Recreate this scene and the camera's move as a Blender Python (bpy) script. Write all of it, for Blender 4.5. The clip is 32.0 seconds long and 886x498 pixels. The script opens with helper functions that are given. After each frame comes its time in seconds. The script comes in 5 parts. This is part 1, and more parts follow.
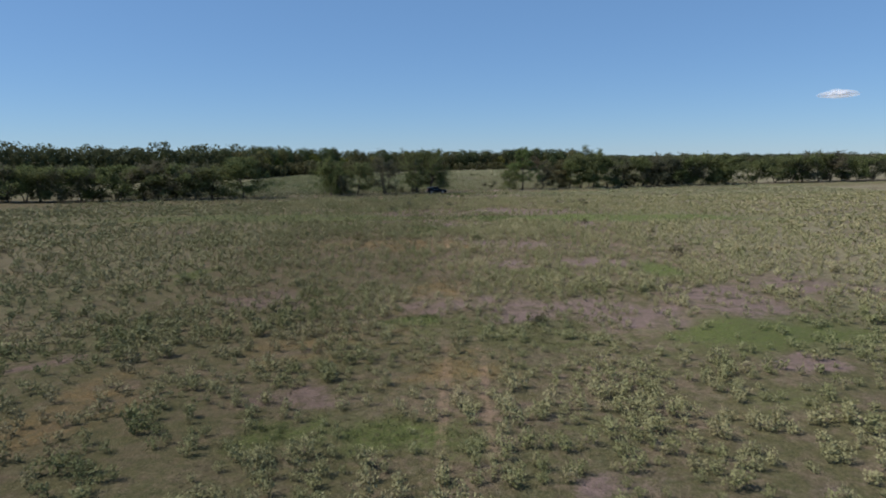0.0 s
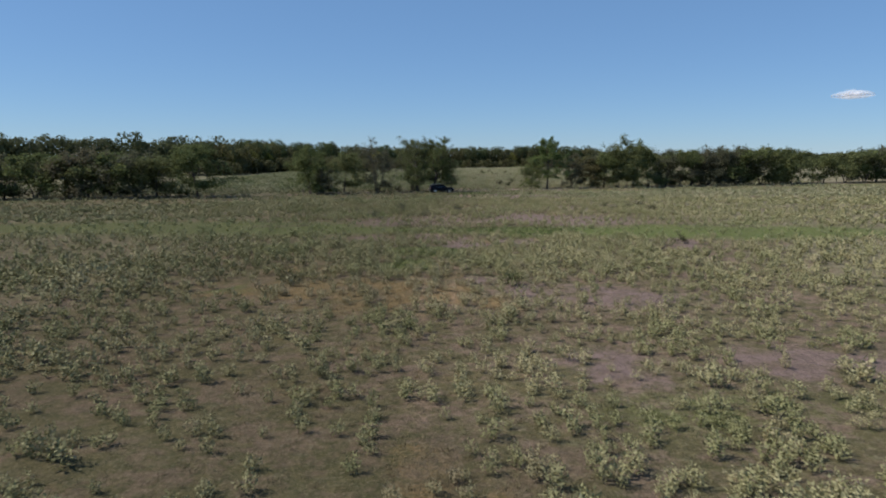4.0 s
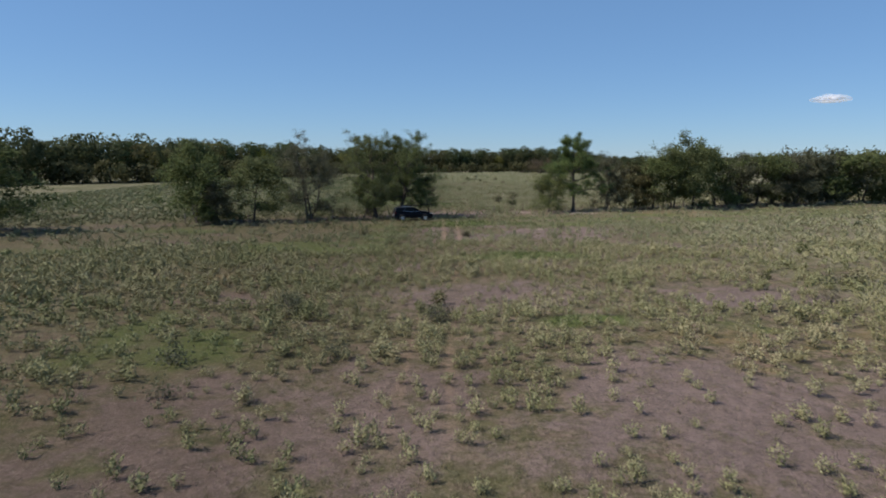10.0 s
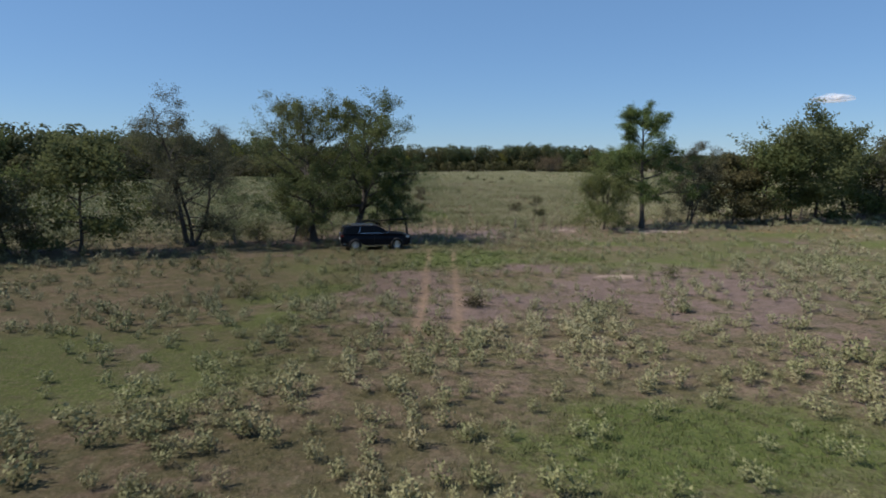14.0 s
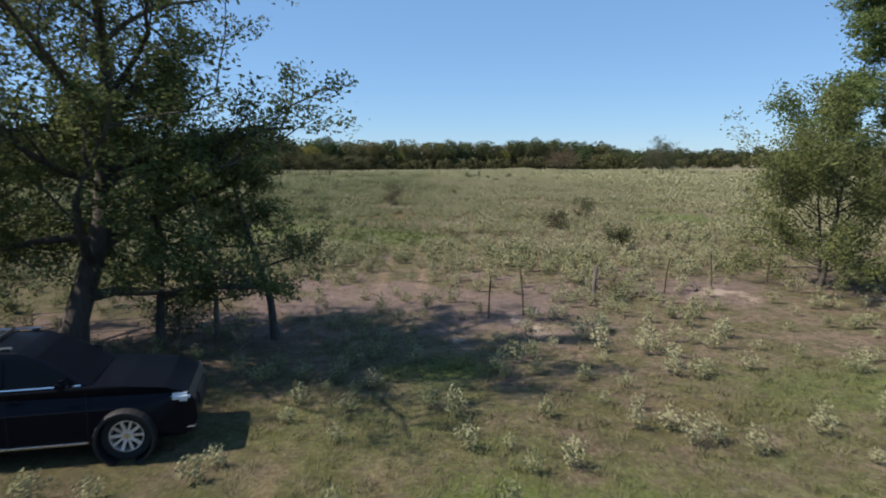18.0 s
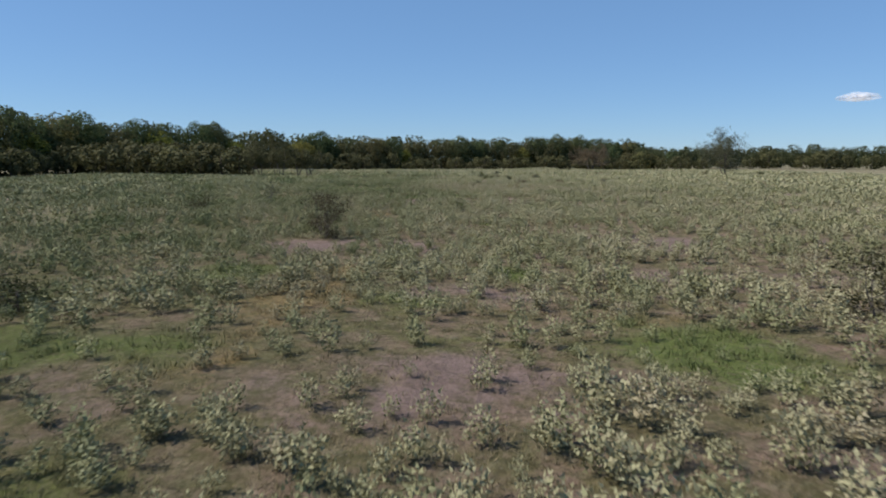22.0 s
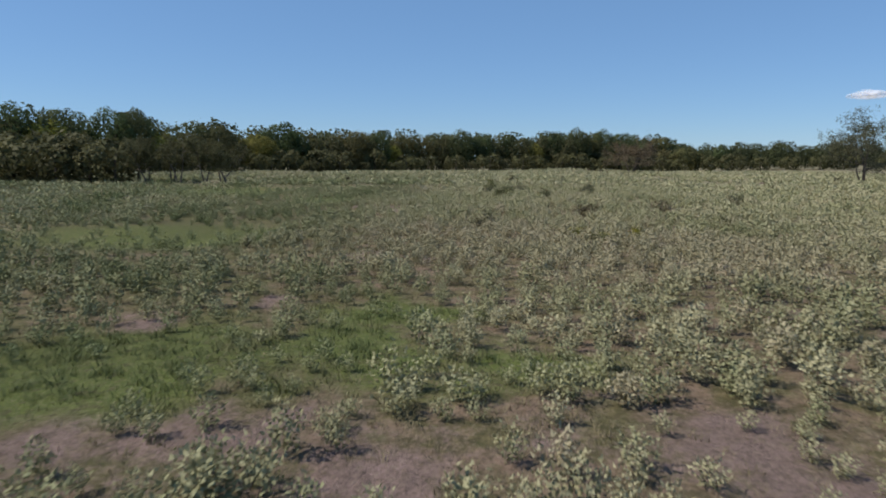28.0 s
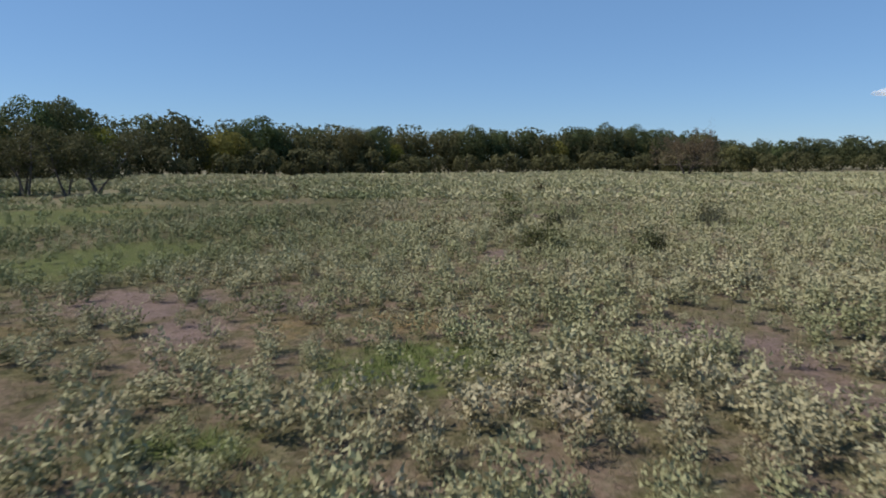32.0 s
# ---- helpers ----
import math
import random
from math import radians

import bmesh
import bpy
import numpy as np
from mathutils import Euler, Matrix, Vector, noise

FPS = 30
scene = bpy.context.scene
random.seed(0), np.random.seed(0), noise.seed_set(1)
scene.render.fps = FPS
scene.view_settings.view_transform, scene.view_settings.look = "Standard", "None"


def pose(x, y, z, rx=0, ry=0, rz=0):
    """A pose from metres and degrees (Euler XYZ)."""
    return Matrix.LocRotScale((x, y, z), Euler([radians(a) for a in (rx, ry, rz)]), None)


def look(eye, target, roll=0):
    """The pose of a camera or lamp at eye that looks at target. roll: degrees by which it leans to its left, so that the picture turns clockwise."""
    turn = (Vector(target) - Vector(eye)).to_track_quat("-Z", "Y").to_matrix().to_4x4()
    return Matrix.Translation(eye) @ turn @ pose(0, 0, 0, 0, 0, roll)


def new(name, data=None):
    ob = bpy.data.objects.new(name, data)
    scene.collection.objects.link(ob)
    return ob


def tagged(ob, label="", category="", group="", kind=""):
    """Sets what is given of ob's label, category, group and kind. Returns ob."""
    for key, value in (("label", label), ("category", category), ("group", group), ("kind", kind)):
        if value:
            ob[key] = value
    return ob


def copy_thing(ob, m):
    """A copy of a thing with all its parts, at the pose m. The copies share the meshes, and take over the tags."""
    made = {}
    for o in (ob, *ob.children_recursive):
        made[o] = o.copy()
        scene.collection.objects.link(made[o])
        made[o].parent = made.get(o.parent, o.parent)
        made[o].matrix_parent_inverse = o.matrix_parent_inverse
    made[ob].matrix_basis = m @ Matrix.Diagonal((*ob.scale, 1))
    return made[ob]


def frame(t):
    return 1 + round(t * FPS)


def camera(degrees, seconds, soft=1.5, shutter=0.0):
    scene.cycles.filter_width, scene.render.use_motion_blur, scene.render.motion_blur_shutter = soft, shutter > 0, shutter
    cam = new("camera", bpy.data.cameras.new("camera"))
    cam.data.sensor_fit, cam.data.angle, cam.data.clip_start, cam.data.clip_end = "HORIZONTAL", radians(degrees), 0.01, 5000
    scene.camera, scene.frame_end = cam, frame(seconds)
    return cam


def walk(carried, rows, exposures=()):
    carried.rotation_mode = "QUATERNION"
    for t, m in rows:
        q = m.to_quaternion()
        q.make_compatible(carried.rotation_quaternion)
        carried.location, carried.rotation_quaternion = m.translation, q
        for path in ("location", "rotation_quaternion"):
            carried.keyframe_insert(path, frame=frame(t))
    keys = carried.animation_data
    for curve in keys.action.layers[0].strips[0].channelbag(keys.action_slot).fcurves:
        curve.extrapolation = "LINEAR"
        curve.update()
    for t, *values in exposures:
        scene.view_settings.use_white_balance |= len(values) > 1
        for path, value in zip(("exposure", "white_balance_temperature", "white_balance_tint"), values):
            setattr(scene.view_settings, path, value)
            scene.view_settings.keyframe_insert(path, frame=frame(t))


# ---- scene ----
cam = camera(66.16, 32.0, soft=1.85, shutter=0.18)
PATH = [
    (0.0, pose(-0.00, 0.00, 9.67, 82.25, 0.49, 1.56)),
    (0.5, pose(0.02, 4.47, 9.51, 82.23, 0.45, 1.60)),
    (1.0, pose(0.02, 8.91, 9.33, 82.23, 0.41, 1.68)),
    (1.5, pose(-0.00, 13.31, 9.10, 82.21, 0.36, 1.95)),
    (2.0, pose(-0.07, 17.66, 8.80, 82.19, 0.32, 2.14)),
    (2.5, pose(-0.19, 21.99, 8.48, 82.17, 0.27, 2.16)),
    (3.0, pose(-0.36, 26.31, 8.18, 82.17, 0.22, 2.18)),
    (3.5, pose(-0.55, 30.65, 7.92, 82.18, 0.17, 2.20)),
    (4.0, pose(-0.75, 34.99, 7.71, 82.20, 0.12, 2.23)),
    (4.5, pose(-0.93, 39.33, 7.56, 82.23, 0.08, 2.25)),
    (5.0, pose(-1.08, 43.69, 7.49, 82.28, 0.05, 2.28)),
    (5.5, pose(-1.22, 48.07, 7.48, 82.33, 0.03, 2.26)),
    (6.0, pose(-1.37, 52.46, 7.49, 82.37, 0.02, 2.29)),
    (6.5, pose(-1.51, 56.86, 7.53, 82.39, 0.02, 2.30)),
    (7.0, pose(-1.63, 61.30, 7.60, 82.40, -0.00, 2.29)),
    (7.5, pose(-1.72, 65.79, 7.68, 82.40, -0.03, 1.86)),
    (8.0, pose(-1.77, 70.32, 7.76, 82.40, -0.06, 0.55)),
    (8.5, pose(-1.84, 74.92, 7.86, 82.38, -0.08, 0.45)),
    (9.0, pose(-1.87, 79.60, 7.96, 82.38, -0.10, 0.48)),
    (9.5, pose(-1.86, 84.37, 8.07, 82.37, -0.11, 0.49)),
    (10.0, pose(-1.83, 89.23, 8.16, 82.38, -0.11, 0.53)),
    (10.5, pose(-1.78, 94.18, 8.25, 82.42, -0.09, 0.55)),
    (11.0, pose(-1.71, 99.19, 8.30, 82.47, -0.07, 0.58)),
    (11.5, pose(-1.61, 104.24, 8.27, 82.52, -0.06, 0.58)),
    (12.0, pose(-1.52, 109.28, 8.10, 82.53, -0.05, 0.59)),
    (12.5, pose(-1.43, 114.29, 7.82, 82.50, -0.05, 0.58)),
    (13.0, pose(-1.35, 119.27, 7.44, 82.46, -0.06, 0.59)),
    (13.5, pose(-1.27, 124.24, 7.01, 82.43, -0.08, 0.55)),
    (14.0, pose(-1.19, 129.20, 6.59, 82.43, -0.08, 0.49)),
    (14.5, pose(-1.10, 134.15, 6.17, 82.45, -0.08, 0.42)),
    (15.0, pose(-0.99, 139.10, 5.77, 82.46, -0.08, 0.37)),
    (15.5, pose(-0.86, 144.04, 5.40, 82.46, -0.07, 0.36)),
    (16.0, pose(-0.69, 148.99, 5.07, 82.42, -0.05, 0.39)),
    (16.5, pose(-0.51, 153.94, 4.90, 82.42, -0.03, 0.40)),
    (17.0, pose(-0.33, 158.88, 4.85, 82.44, 0.02, 0.41)),
    (17.5, pose(-0.15, 163.75, 4.78, 82.46, 0.06, 0.45)),
    (18.0, pose(0.03, 168.58, 4.64, 82.47, 0.08, 0.47)),
    (18.5, pose(0.20, 173.39, 4.45, 82.48, 0.07, 0.57)),
    (19.0, pose(0.31, 178.15, 4.27, 82.50, 0.05, 1.36)),
    (19.5, pose(0.41, 182.86, 4.11, 82.50, 0.02, 1.45)),
    (20.0, pose(0.51, 187.51, 3.96, 82.48, -0.01, 1.45)),
    (20.5, pose(0.60, 192.10, 3.85, 82.49, -0.04, 1.52)),
    (21.0, pose(0.67, 196.67, 3.76, 82.49, -0.06, 1.55)),
    (21.5, pose(0.73, 201.26, 3.74, 82.50, -0.07, 1.55)),
    (22.0, pose(0.79, 205.85, 3.74, 82.51, -0.08, 1.55)),
    (22.5, pose(0.87, 210.41, 3.75, 82.52, -0.10, 1.58)),
    (23.0, pose(0.95, 214.96, 3.76, 82.53, -0.11, 1.62)),
    (23.5, pose(1.02, 219.52, 3.76, 82.53, -0.11, 1.66)),
    (24.0, pose(1.06, 224.08, 3.74, 82.52, -0.11, 1.67)),
    (24.5, pose(1.13, 228.63, 3.74, 82.53, -0.12, 1.70)),
    (25.0, pose(1.22, 233.21, 3.75, 82.53, -0.13, 1.72)),
    (25.5, pose(1.31, 237.81, 3.77, 82.53, -0.14, 1.77)),
    (26.0, pose(1.37, 242.42, 3.78, 82.50, -0.14, 1.79)),
    (26.5, pose(1.43, 247.02, 3.78, 82.48, -0.13, 1.81)),
    (27.0, pose(1.50, 251.63, 3.76, 82.45, -0.13, 1.82)),
    (27.5, pose(1.61, 256.22, 3.73, 82.42, -0.12, 1.83)),
    (28.0, pose(1.76, 260.82, 3.70, 82.40, -0.11, 1.85)),
    (28.5, pose(1.93, 265.40, 3.67, 82.40, -0.10, 1.90)),
    (29.0, pose(2.10, 269.97, 3.62, 82.40, -0.08, 2.06)),
    (29.5, pose(2.25, 274.52, 3.56, 82.39, -0.05, 2.31)),
    (30.0, pose(2.38, 279.03, 3.51, 82.39, -0.01, 2.46)),
    (30.5, pose(2.49, 283.50, 3.50, 82.41, 0.03, 2.64)),
    (31.0, pose(2.62, 287.93, 3.48, 82.42, 0.08, 2.94)),
    (31.5, pose(2.76, 292.32, 3.46, 82.44, 0.13, 3.12)),
    (32.0, pose(2.93, 296.71, 3.43, 82.47, 0.18, 3.18)),
]
walk(cam, PATH, [(0.0, -0.04, 6500, 15), (5.0, -0.02, 6600, 15), (13.0, 0.0, 6550, 15), (15.5, 0.10, 6750, 15), (17.5, 0.41, 6800, 15), (18.5, 0.40, 6800, 15),
                 (20.5, 0.13, 6600, 15), (32.0, 0.05, 6650, 15)])

# ---- world, sun, exposure ----
SUN_AZ, SUN_EL = radians(187.0), radians(49.0)   # angle from +x towards +y, height
sun_dir = Vector((math.cos(SUN_AZ) * math.cos(SUN_EL), math.sin(SUN_AZ) * math.cos(SUN_EL), math.sin(SUN_EL)))
world = bpy.data.worlds.new("sky")
scene.world = world
world.use_nodes = True
wn = world.node_tree.nodes
sky = wn.new("ShaderNodeTexSky")
sky.sky_type = "NISHITA"
sky.sun_disc = False
sky.sun_elevation = SUN_EL
sky.sun_rotation = radians(90.0) - SUN_AZ
sky.altitude, sky.air_density, sky.dust_density, sky.ozone_density = 1500.0, 1.0, 0.0, 2.5
wn["Background"].inputs["Strength"].default_value = 0.089
clear = wn.new("ShaderNodeMix")
clear.data_type, clear.blend_type = "RGBA", "MULTIPLY"
clear.inputs[0].default_value = 1.0
clear.inputs[7].default_value = (0.79, 1.0, 1.19, 1.0)   # clear dry air, bluer than the model's
world.node_tree.links.new(sky.outputs["Color"], clear.inputs[6])
even = wn.new("ShaderNodeMix")
even.data_type = "RGBA"
even.inputs[0].default_value = 0.45
even.inputs[7].default_value = (2.0, 4.25, 7.4, 1.0)   # thin even haze over the whole sky
world.node_tree.links.new(clear.outputs[2], even.inputs[6])
world.node_tree.links.new(even.outputs[2], wn["Background"].inputs["Color"])
sun = new("sun", bpy.data.lights.new("sun", "SUN"))
sun.data.energy, sun.data.angle, sun.data.color = 5.2, radians(0.6), (1.0, 0.95, 0.87)
sun.matrix_world = look((0, 0, 60), Vector((0, 0, 60)) - sun_dir)

# ---- small numeric helpers ----


def wave(x, y, scale, seed, n=9):
    """Smooth noise of about -1 to 1 with features of that size in metres."""
    r = np.random.default_rng(seed)
    out = np.zeros_like(np.asarray(x, float))
    for _ in range(n):
        a, k, p = r.uniform(0, 2 * np.pi), 2 * np.pi / (scale * r.uniform(0.6, 1.8)), r.uniform(0, 2 * np.pi)
        out = out + np.sin((x * np.cos(a) + y * np.sin(a)) * k + p)
    return out / (n ** 0.5)


def quad_mesh(name, verts, quads, smooth=False, normals=None, **values):
    """A mesh from arrays; normals: soft shading for leaf masses; values: point attributes, floats or colours."""
    me = bpy.data.meshes.new(name)
    verts, quads = np.asarray(verts, np.float32), np.asarray(quads, np.int32)
    me.vertices.add(len(verts))
    me.vertices.foreach_set("co", verts.ravel())
    me.loops.add(quads.size)
    me.loops.foreach_set("vertex_index", quads.ravel())
    me.polygons.add(len(quads))
    me.polygons.foreach_set("loop_start", np.arange(0, quads.size, quads.shape[1], dtype=np.int32))
    me.polygons.foreach_set("use_smooth", np.full(len(quads), smooth))
    for key, data in values.items():
        data = np.asarray(data, np.float32)
        if data.ndim == 1:
            me.attributes.new(key, "FLOAT", "POINT").data.foreach_set("value", data)
        else:
            me.attributes.new(key, "FLOAT_COLOR", "POINT").data.foreach_set(
                "color", np.concatenate([data, np.ones((len(data), 1), np.float32)], 1).ravel())
    if normals is not None:
        me.attributes.new("custom_normal", "FLOAT_VECTOR", "POINT").data.foreach_set("vector", np.asarray(normals, np.float32).ravel())
    me.update(calc_edges=True)
    return me


def unit(v):
    return v / (np.linalg.norm(v, axis=-1, keepdims=True) + 1e-9)


def part(name, bm, material, parent=None, label="", smooth=False):
    """A bmesh, or a finished mesh, linked as one mesh object under a thing."""
    if isinstance(bm, bpy.types.Mesh):
        me = bm
    else:
        me = bpy.data.meshes.new(name)
        if smooth:
            for f in bm.faces:
                f.smooth = True
        bm.to_mesh(me)
        bm.free()
    me.materials.clear()
    me.materials.append(material)
    ob = new(name, me)
    if parent:
        ob.parent = parent
    return tagged(ob, label)


# ---- materials ----
def material(name):
    m = bpy.data.materials.new(name)
    m.use_nodes = True
    return m, m.node_tree.nodes, m.node_tree.links, m.node_tree.nodes["Principled BSDF"]


def mix(nodes, links, fac, a, b, blend="MIX"):
    n = nodes.new("ShaderNodeMix")
    n.data_type, n.blend_type = "RGBA", blend
    for sock, v in ((n.inputs[0], fac), (n.inputs[6], a), (n.inputs[7], b)):
        if hasattr(v, "links"):
            links.new(v, sock)
        else:
            sock.default_value = v if not isinstance(v, tuple) else (*v, 1.0)
    return n.outputs[2]


def noise_node(nodes, links, scale, detail=4.0, rough=0.6, coord=None, stretch=None):
    n = nodes.new("ShaderNodeTexNoise")
    n.inputs["Scale"].default_value, n.inputs["Detail"].default_value, n.inputs["Roughness"].default_value = scale, detail, rough
    if coord is None:
        coord = nodes.new("ShaderNodeTexCoord").outputs["Object"]
    if stretch:
        mp = nodes.new("ShaderNodeMapping")
        mp.inputs["Scale"].default_value = stretch
        links.new(coord, mp.inputs["Vector"])
        coord = mp.outputs["Vector"]
    links.new(coord, n.inputs["Vector"])
    return n.outputs["Fac"]


def ramp(nodes, links, fac, lo, hi, a=0.0, b=1.0):
    n = nodes.new("ShaderNodeMapRange")
    n.inputs["From Min"].default_value, n.inputs["From Max"].default_value = lo, hi
    n.inputs["To Min"].default_value, n.inputs["To Max"].default_value = a, b
    links.new(fac, n.inputs["Value"])
    return n.outputs["Result"]


def attribute(nodes, name, colour=False):
    n = nodes.new("ShaderNodeAttribute")
    n.attribute_name = name
    return n.outputs["Color" if colour else "Fac"]


def math_node(nodes, links, op, a, b):
    n = nodes.new("ShaderNodeMath")
    n.operation = op
    for sock, v in zip(n.inputs, (a, b)):
        if hasattr(v, "links"):
            links.new(v, sock)
        else:
            sock.default_value = v
    return n.outputs[0]


def bump(nodes, links, bsdf, height, strength, distance):
    n = nodes.new("ShaderNodeBump")
    n.inputs["Strength"].default_value, n.inputs["Distance"].default_value = strength, distance
    links.new(height, n.inputs["Height"])
    links.new(n.outputs["Normal"], bsdf.inputs["Normal"])


def foliage(name, dark, light, third, translucent=0.3, tint_attr=None):
    """Leaves: three tones by clump, by plant and by leaf, some light shining through."""
    m, nd, lk, b = material(name)
    if tint_attr:
        col = attribute(nd, tint_attr, True)
    else:
        leaf = attribute(nd, "tint")
        info = nd.new("ShaderNodeObjectInfo").outputs["Random"]
        col = mix(nd, lk, leaf, dark, light)
        col = mix(nd, lk, ramp(nd, lk, info, 0.35, 1.0, 0.0, 0.8), col, third)
    lk.new(col, b.inputs["Base Color"])
    b.inputs["Roughness"].default_value = 0.7
    b.inputs["Specular IOR Level"].default_value = 0.12
    tr = nd.new("ShaderNodeBsdfTranslucent")
    lk.new(col, tr.inputs["Color"])
    sh = nd.new("ShaderNodeMixShader")
    sh.inputs[0].default_value = translucent
    lk.new(b.outputs[0], sh.inputs[1])
    lk.new(tr.outputs[0], sh.inputs[2])
    lk.new(sh.outputs[0], nd["Material Output"].inputs["Surface"])
    return m


def bark_material(name, dark, light):
    m, nd, lk, b = material(name)
    n = noise_node(nd, lk, 9.0, 6.0, 0.7, stretch=(1, 1, 0.25))
    lk.new(mix(nd, lk, ramp(nd, lk, n, 0.3, 0.7), dark, light), b.inputs["Base Color"])
    b.inputs["Roughness"].default_value = 0.9
    bump(nd, lk, b, n, 0.8, 0.03)
    return m


def plain(name, colour, rough=0.5, metal=0.0, coat=0.0, vary=0.06, scale=20.0):
    m, nd, lk, b = material(name)
    n = noise_node(nd, lk, scale, 5.0, 0.65)
    lo = tuple(c * (1 - vary * 2) for c in colour)
    lk.new(mix(nd, lk, n, lo, tuple(min(1, c * (1 + vary * 2)) for c in colour)), b.inputs["Base Color"])
    b.inputs["Roughness"].default_value, b.inputs["Metallic"].default_value = rough, metal
    b.inputs["Coat Weight"].default_value = coat
    return m


M_LEAF = foliage("hedgerow_leaves", (0.066, 0.084, 0.028), (0.165, 0.194, 0.074), (0.128, 0.140, 0.060), 0.42)
M_LEAF_BRIGHT = foliage("bright_green_leaves", (0.066, 0.102, 0.030), (0.165, 0.222, 0.070), (0.125, 0.165, 0.058), 0.42)
M_LEAF_OLIVE_LIGHT = foliage("light_olive_leaves", (0.086, 0.106, 0.036), (0.200, 0.218, 0.082), (0.165, 0.162, 0.070), 0.42)
M_LEAF_FAR = foliage("wood_leaves", (0.038, 0.056, 0.024), (0.105, 0.142, 0.056), (0.080, 0.088, 0.042), 0.42)
M_LEAF_OLIVE = foliage("olive_wood_leaves", (0.062, 0.064, 0.028), (0.150, 0.148, 0.058), (0.125, 0.108, 0.050), 0.42)
M_LEAF_GOLD = foliage("yellow_green_wood_leaves", (0.085, 0.098, 0.020), (0.225, 0.235, 0.048), (0.19, 0.165, 0.050), 0.42)
M_SCRUB = foliage("scrub_leaves", (0.048, 0.050, 0.022), (0.118, 0.118, 0.050), (0.082, 0.082, 0.038), 0.3)
M_LEAF_BROWN = foliage("brown_leaves", (0.085, 0.066, 0.040), (0.19, 0.15, 0.095), (0.15, 0.12, 0.07), 0.35)
M_LEAF_GREY = foliage("thin_leaves", (0.074, 0.080, 0.045), (0.150, 0.152, 0.092), (0.125, 0.108, 0.068), 0.4)
M_SHRUB = foliage("shrub_leaves", (0.050, 0.060, 0.022), (0.115, 0.125, 0.045), (0.11, 0.095, 0.045))
M_BRUSH = foliage("dark_shrub_leaves", (0.034, 0.040, 0.016), (0.085, 0.088, 0.038), (0.075, 0.060, 0.034), 0.35)
M_WEED = foliage("weed_leaves", (0, 0, 0), (0, 0, 0), (0, 0, 0), 0.10, tint_attr="hue")
M_BARK = bark_material("bark", (0.030, 0.025, 0.020), (0.095, 0.080, 0.065))
M_TWIG = bark_material("grey_twigs", (0.060, 0.050, 0.042), (0.16, 0.14, 0.12))

# ---- the pasture: kinds of cover ----
# centre x, y and half sizes of patches
BARE_1 = [
    (3.3, 40.1, 2.5, 3.4), (10.5, 38.9, 2.6, 2.9), (16.6, 42.8, 3.1, 5.5), (23.8, 47.9, 3.5, 3.7), (15, 29.3, 1.3, 1.4), (-19.5, 29.7, 1.7, 1.5),
    (4.1, 18.1, 1.3, 0.9), (-6.3, 25.1, 2, 1.3), (-1.5, 40.9, 2.2, 2), (3.2, 40.4, 2.6, 3.3), (8.2, 39.8, 3, 3.5), (4.1, 58.4, 1.4, 2.9),
    (11.4, 58.5, 3.1, 2.2), (-12.9, 42.8, 2.8, 2.9), (14.2, 46, 0.9, 2.7), (-0, 72.5, 0.7, 1.3), (2.2, 70.4, 1.9, 2.4), (-2.8, 66, 1.1, 0.6),
    (-11.9, 71.3, 0.6, 0.7), (6.2, 69.1, 2.6, 3),
]
BARE_2 = [
    (3.7, 87.6, 1.3, 1.9), (-1.1, 87.9, 3, 3.1), (16.3, 89.6, 1.2, 2.5), (-7.5, 106.2, 5.8, 5.5), (8.4, 106.6, 8, 5.7), (-4.3, 91.4, 1.7, 1.4),
    (-8.8, 91.2, 1.2, 2.4), (2.9, 89.2, 1.6, 1.2), (-13.8, 125.4, 2.7, 2.4), (-0.1, 126.2, 5.9, 4.4), (14.5, 126.5, 4.5, 3.8), (-9.6, 109.9, 2.2, 2),
    (-3.2, 110.6, 2.9, 2.6), (4.3, 111, 3.2, 3.1),
]
BARE_3 = [
    (-5, 192, 6, 3.4), (1.5, 191.5, 4, 2.6), (-9.5, 187, 5.5, 2.6), (2.6, 187.6, 2.4, 1.4),
    (-3.1, 164.6, 2.7, 3.8), (10.4, 162.4, 5.9, 7.4), (-4.8, 137.2, 1.1, 1.9), (-10, 137.1, 2.6, 2.6), (16.8, 152.1, 3, 2.8), (0.4, 159.6, 3.4, 4.5),
    (6.9, 163.1, 3.3, 5.2), (-5, 162, 1.4, 2.8), (-4, 156, 1.5, 1.4), (3.5, 168.9, 2.9, 1.1), (1.6, 195.9, 1.6, 1), (-2.6, 197.9, 0.4, 0.6),
]
BARE_4 = [
    (-3.6, 201.2, 0.6, 1.1), (0.4, 216.6, 2.2, 1.8), (-4.9, 215.8, 1.7, 0.9), (-1.4, 212.2, 0.3, 1.3), (1.7, 210.1, 0.9, 0.5), (6.2, 213.2, 0.6, 1),
    (-6, 236.4, 2.3, 2.4), (0, 225.2, 0.8, 1.1), (8.8, 237.4, 2.9, 2.8), (0.8, 225.6, 0.7, 0.8), (-1.7, 235.5, 1.7, 2.9), (2.3, 224.6, 0.7, 0.7),
    (-4.3, 222.6, 0.3, 0.4), (6.5, 228.9, 1.7, 2),
]
BARE_5 = [
    (5.6, 264.8, 2.1, 3.5), (11.6, 261.8, 2.6, 2.1), (-13.6, 262.4, 2.8, 1.9), (-2.9, 263.8, 2, 4.1), (-0.1, 247.2, 0.4, 0.5),
]
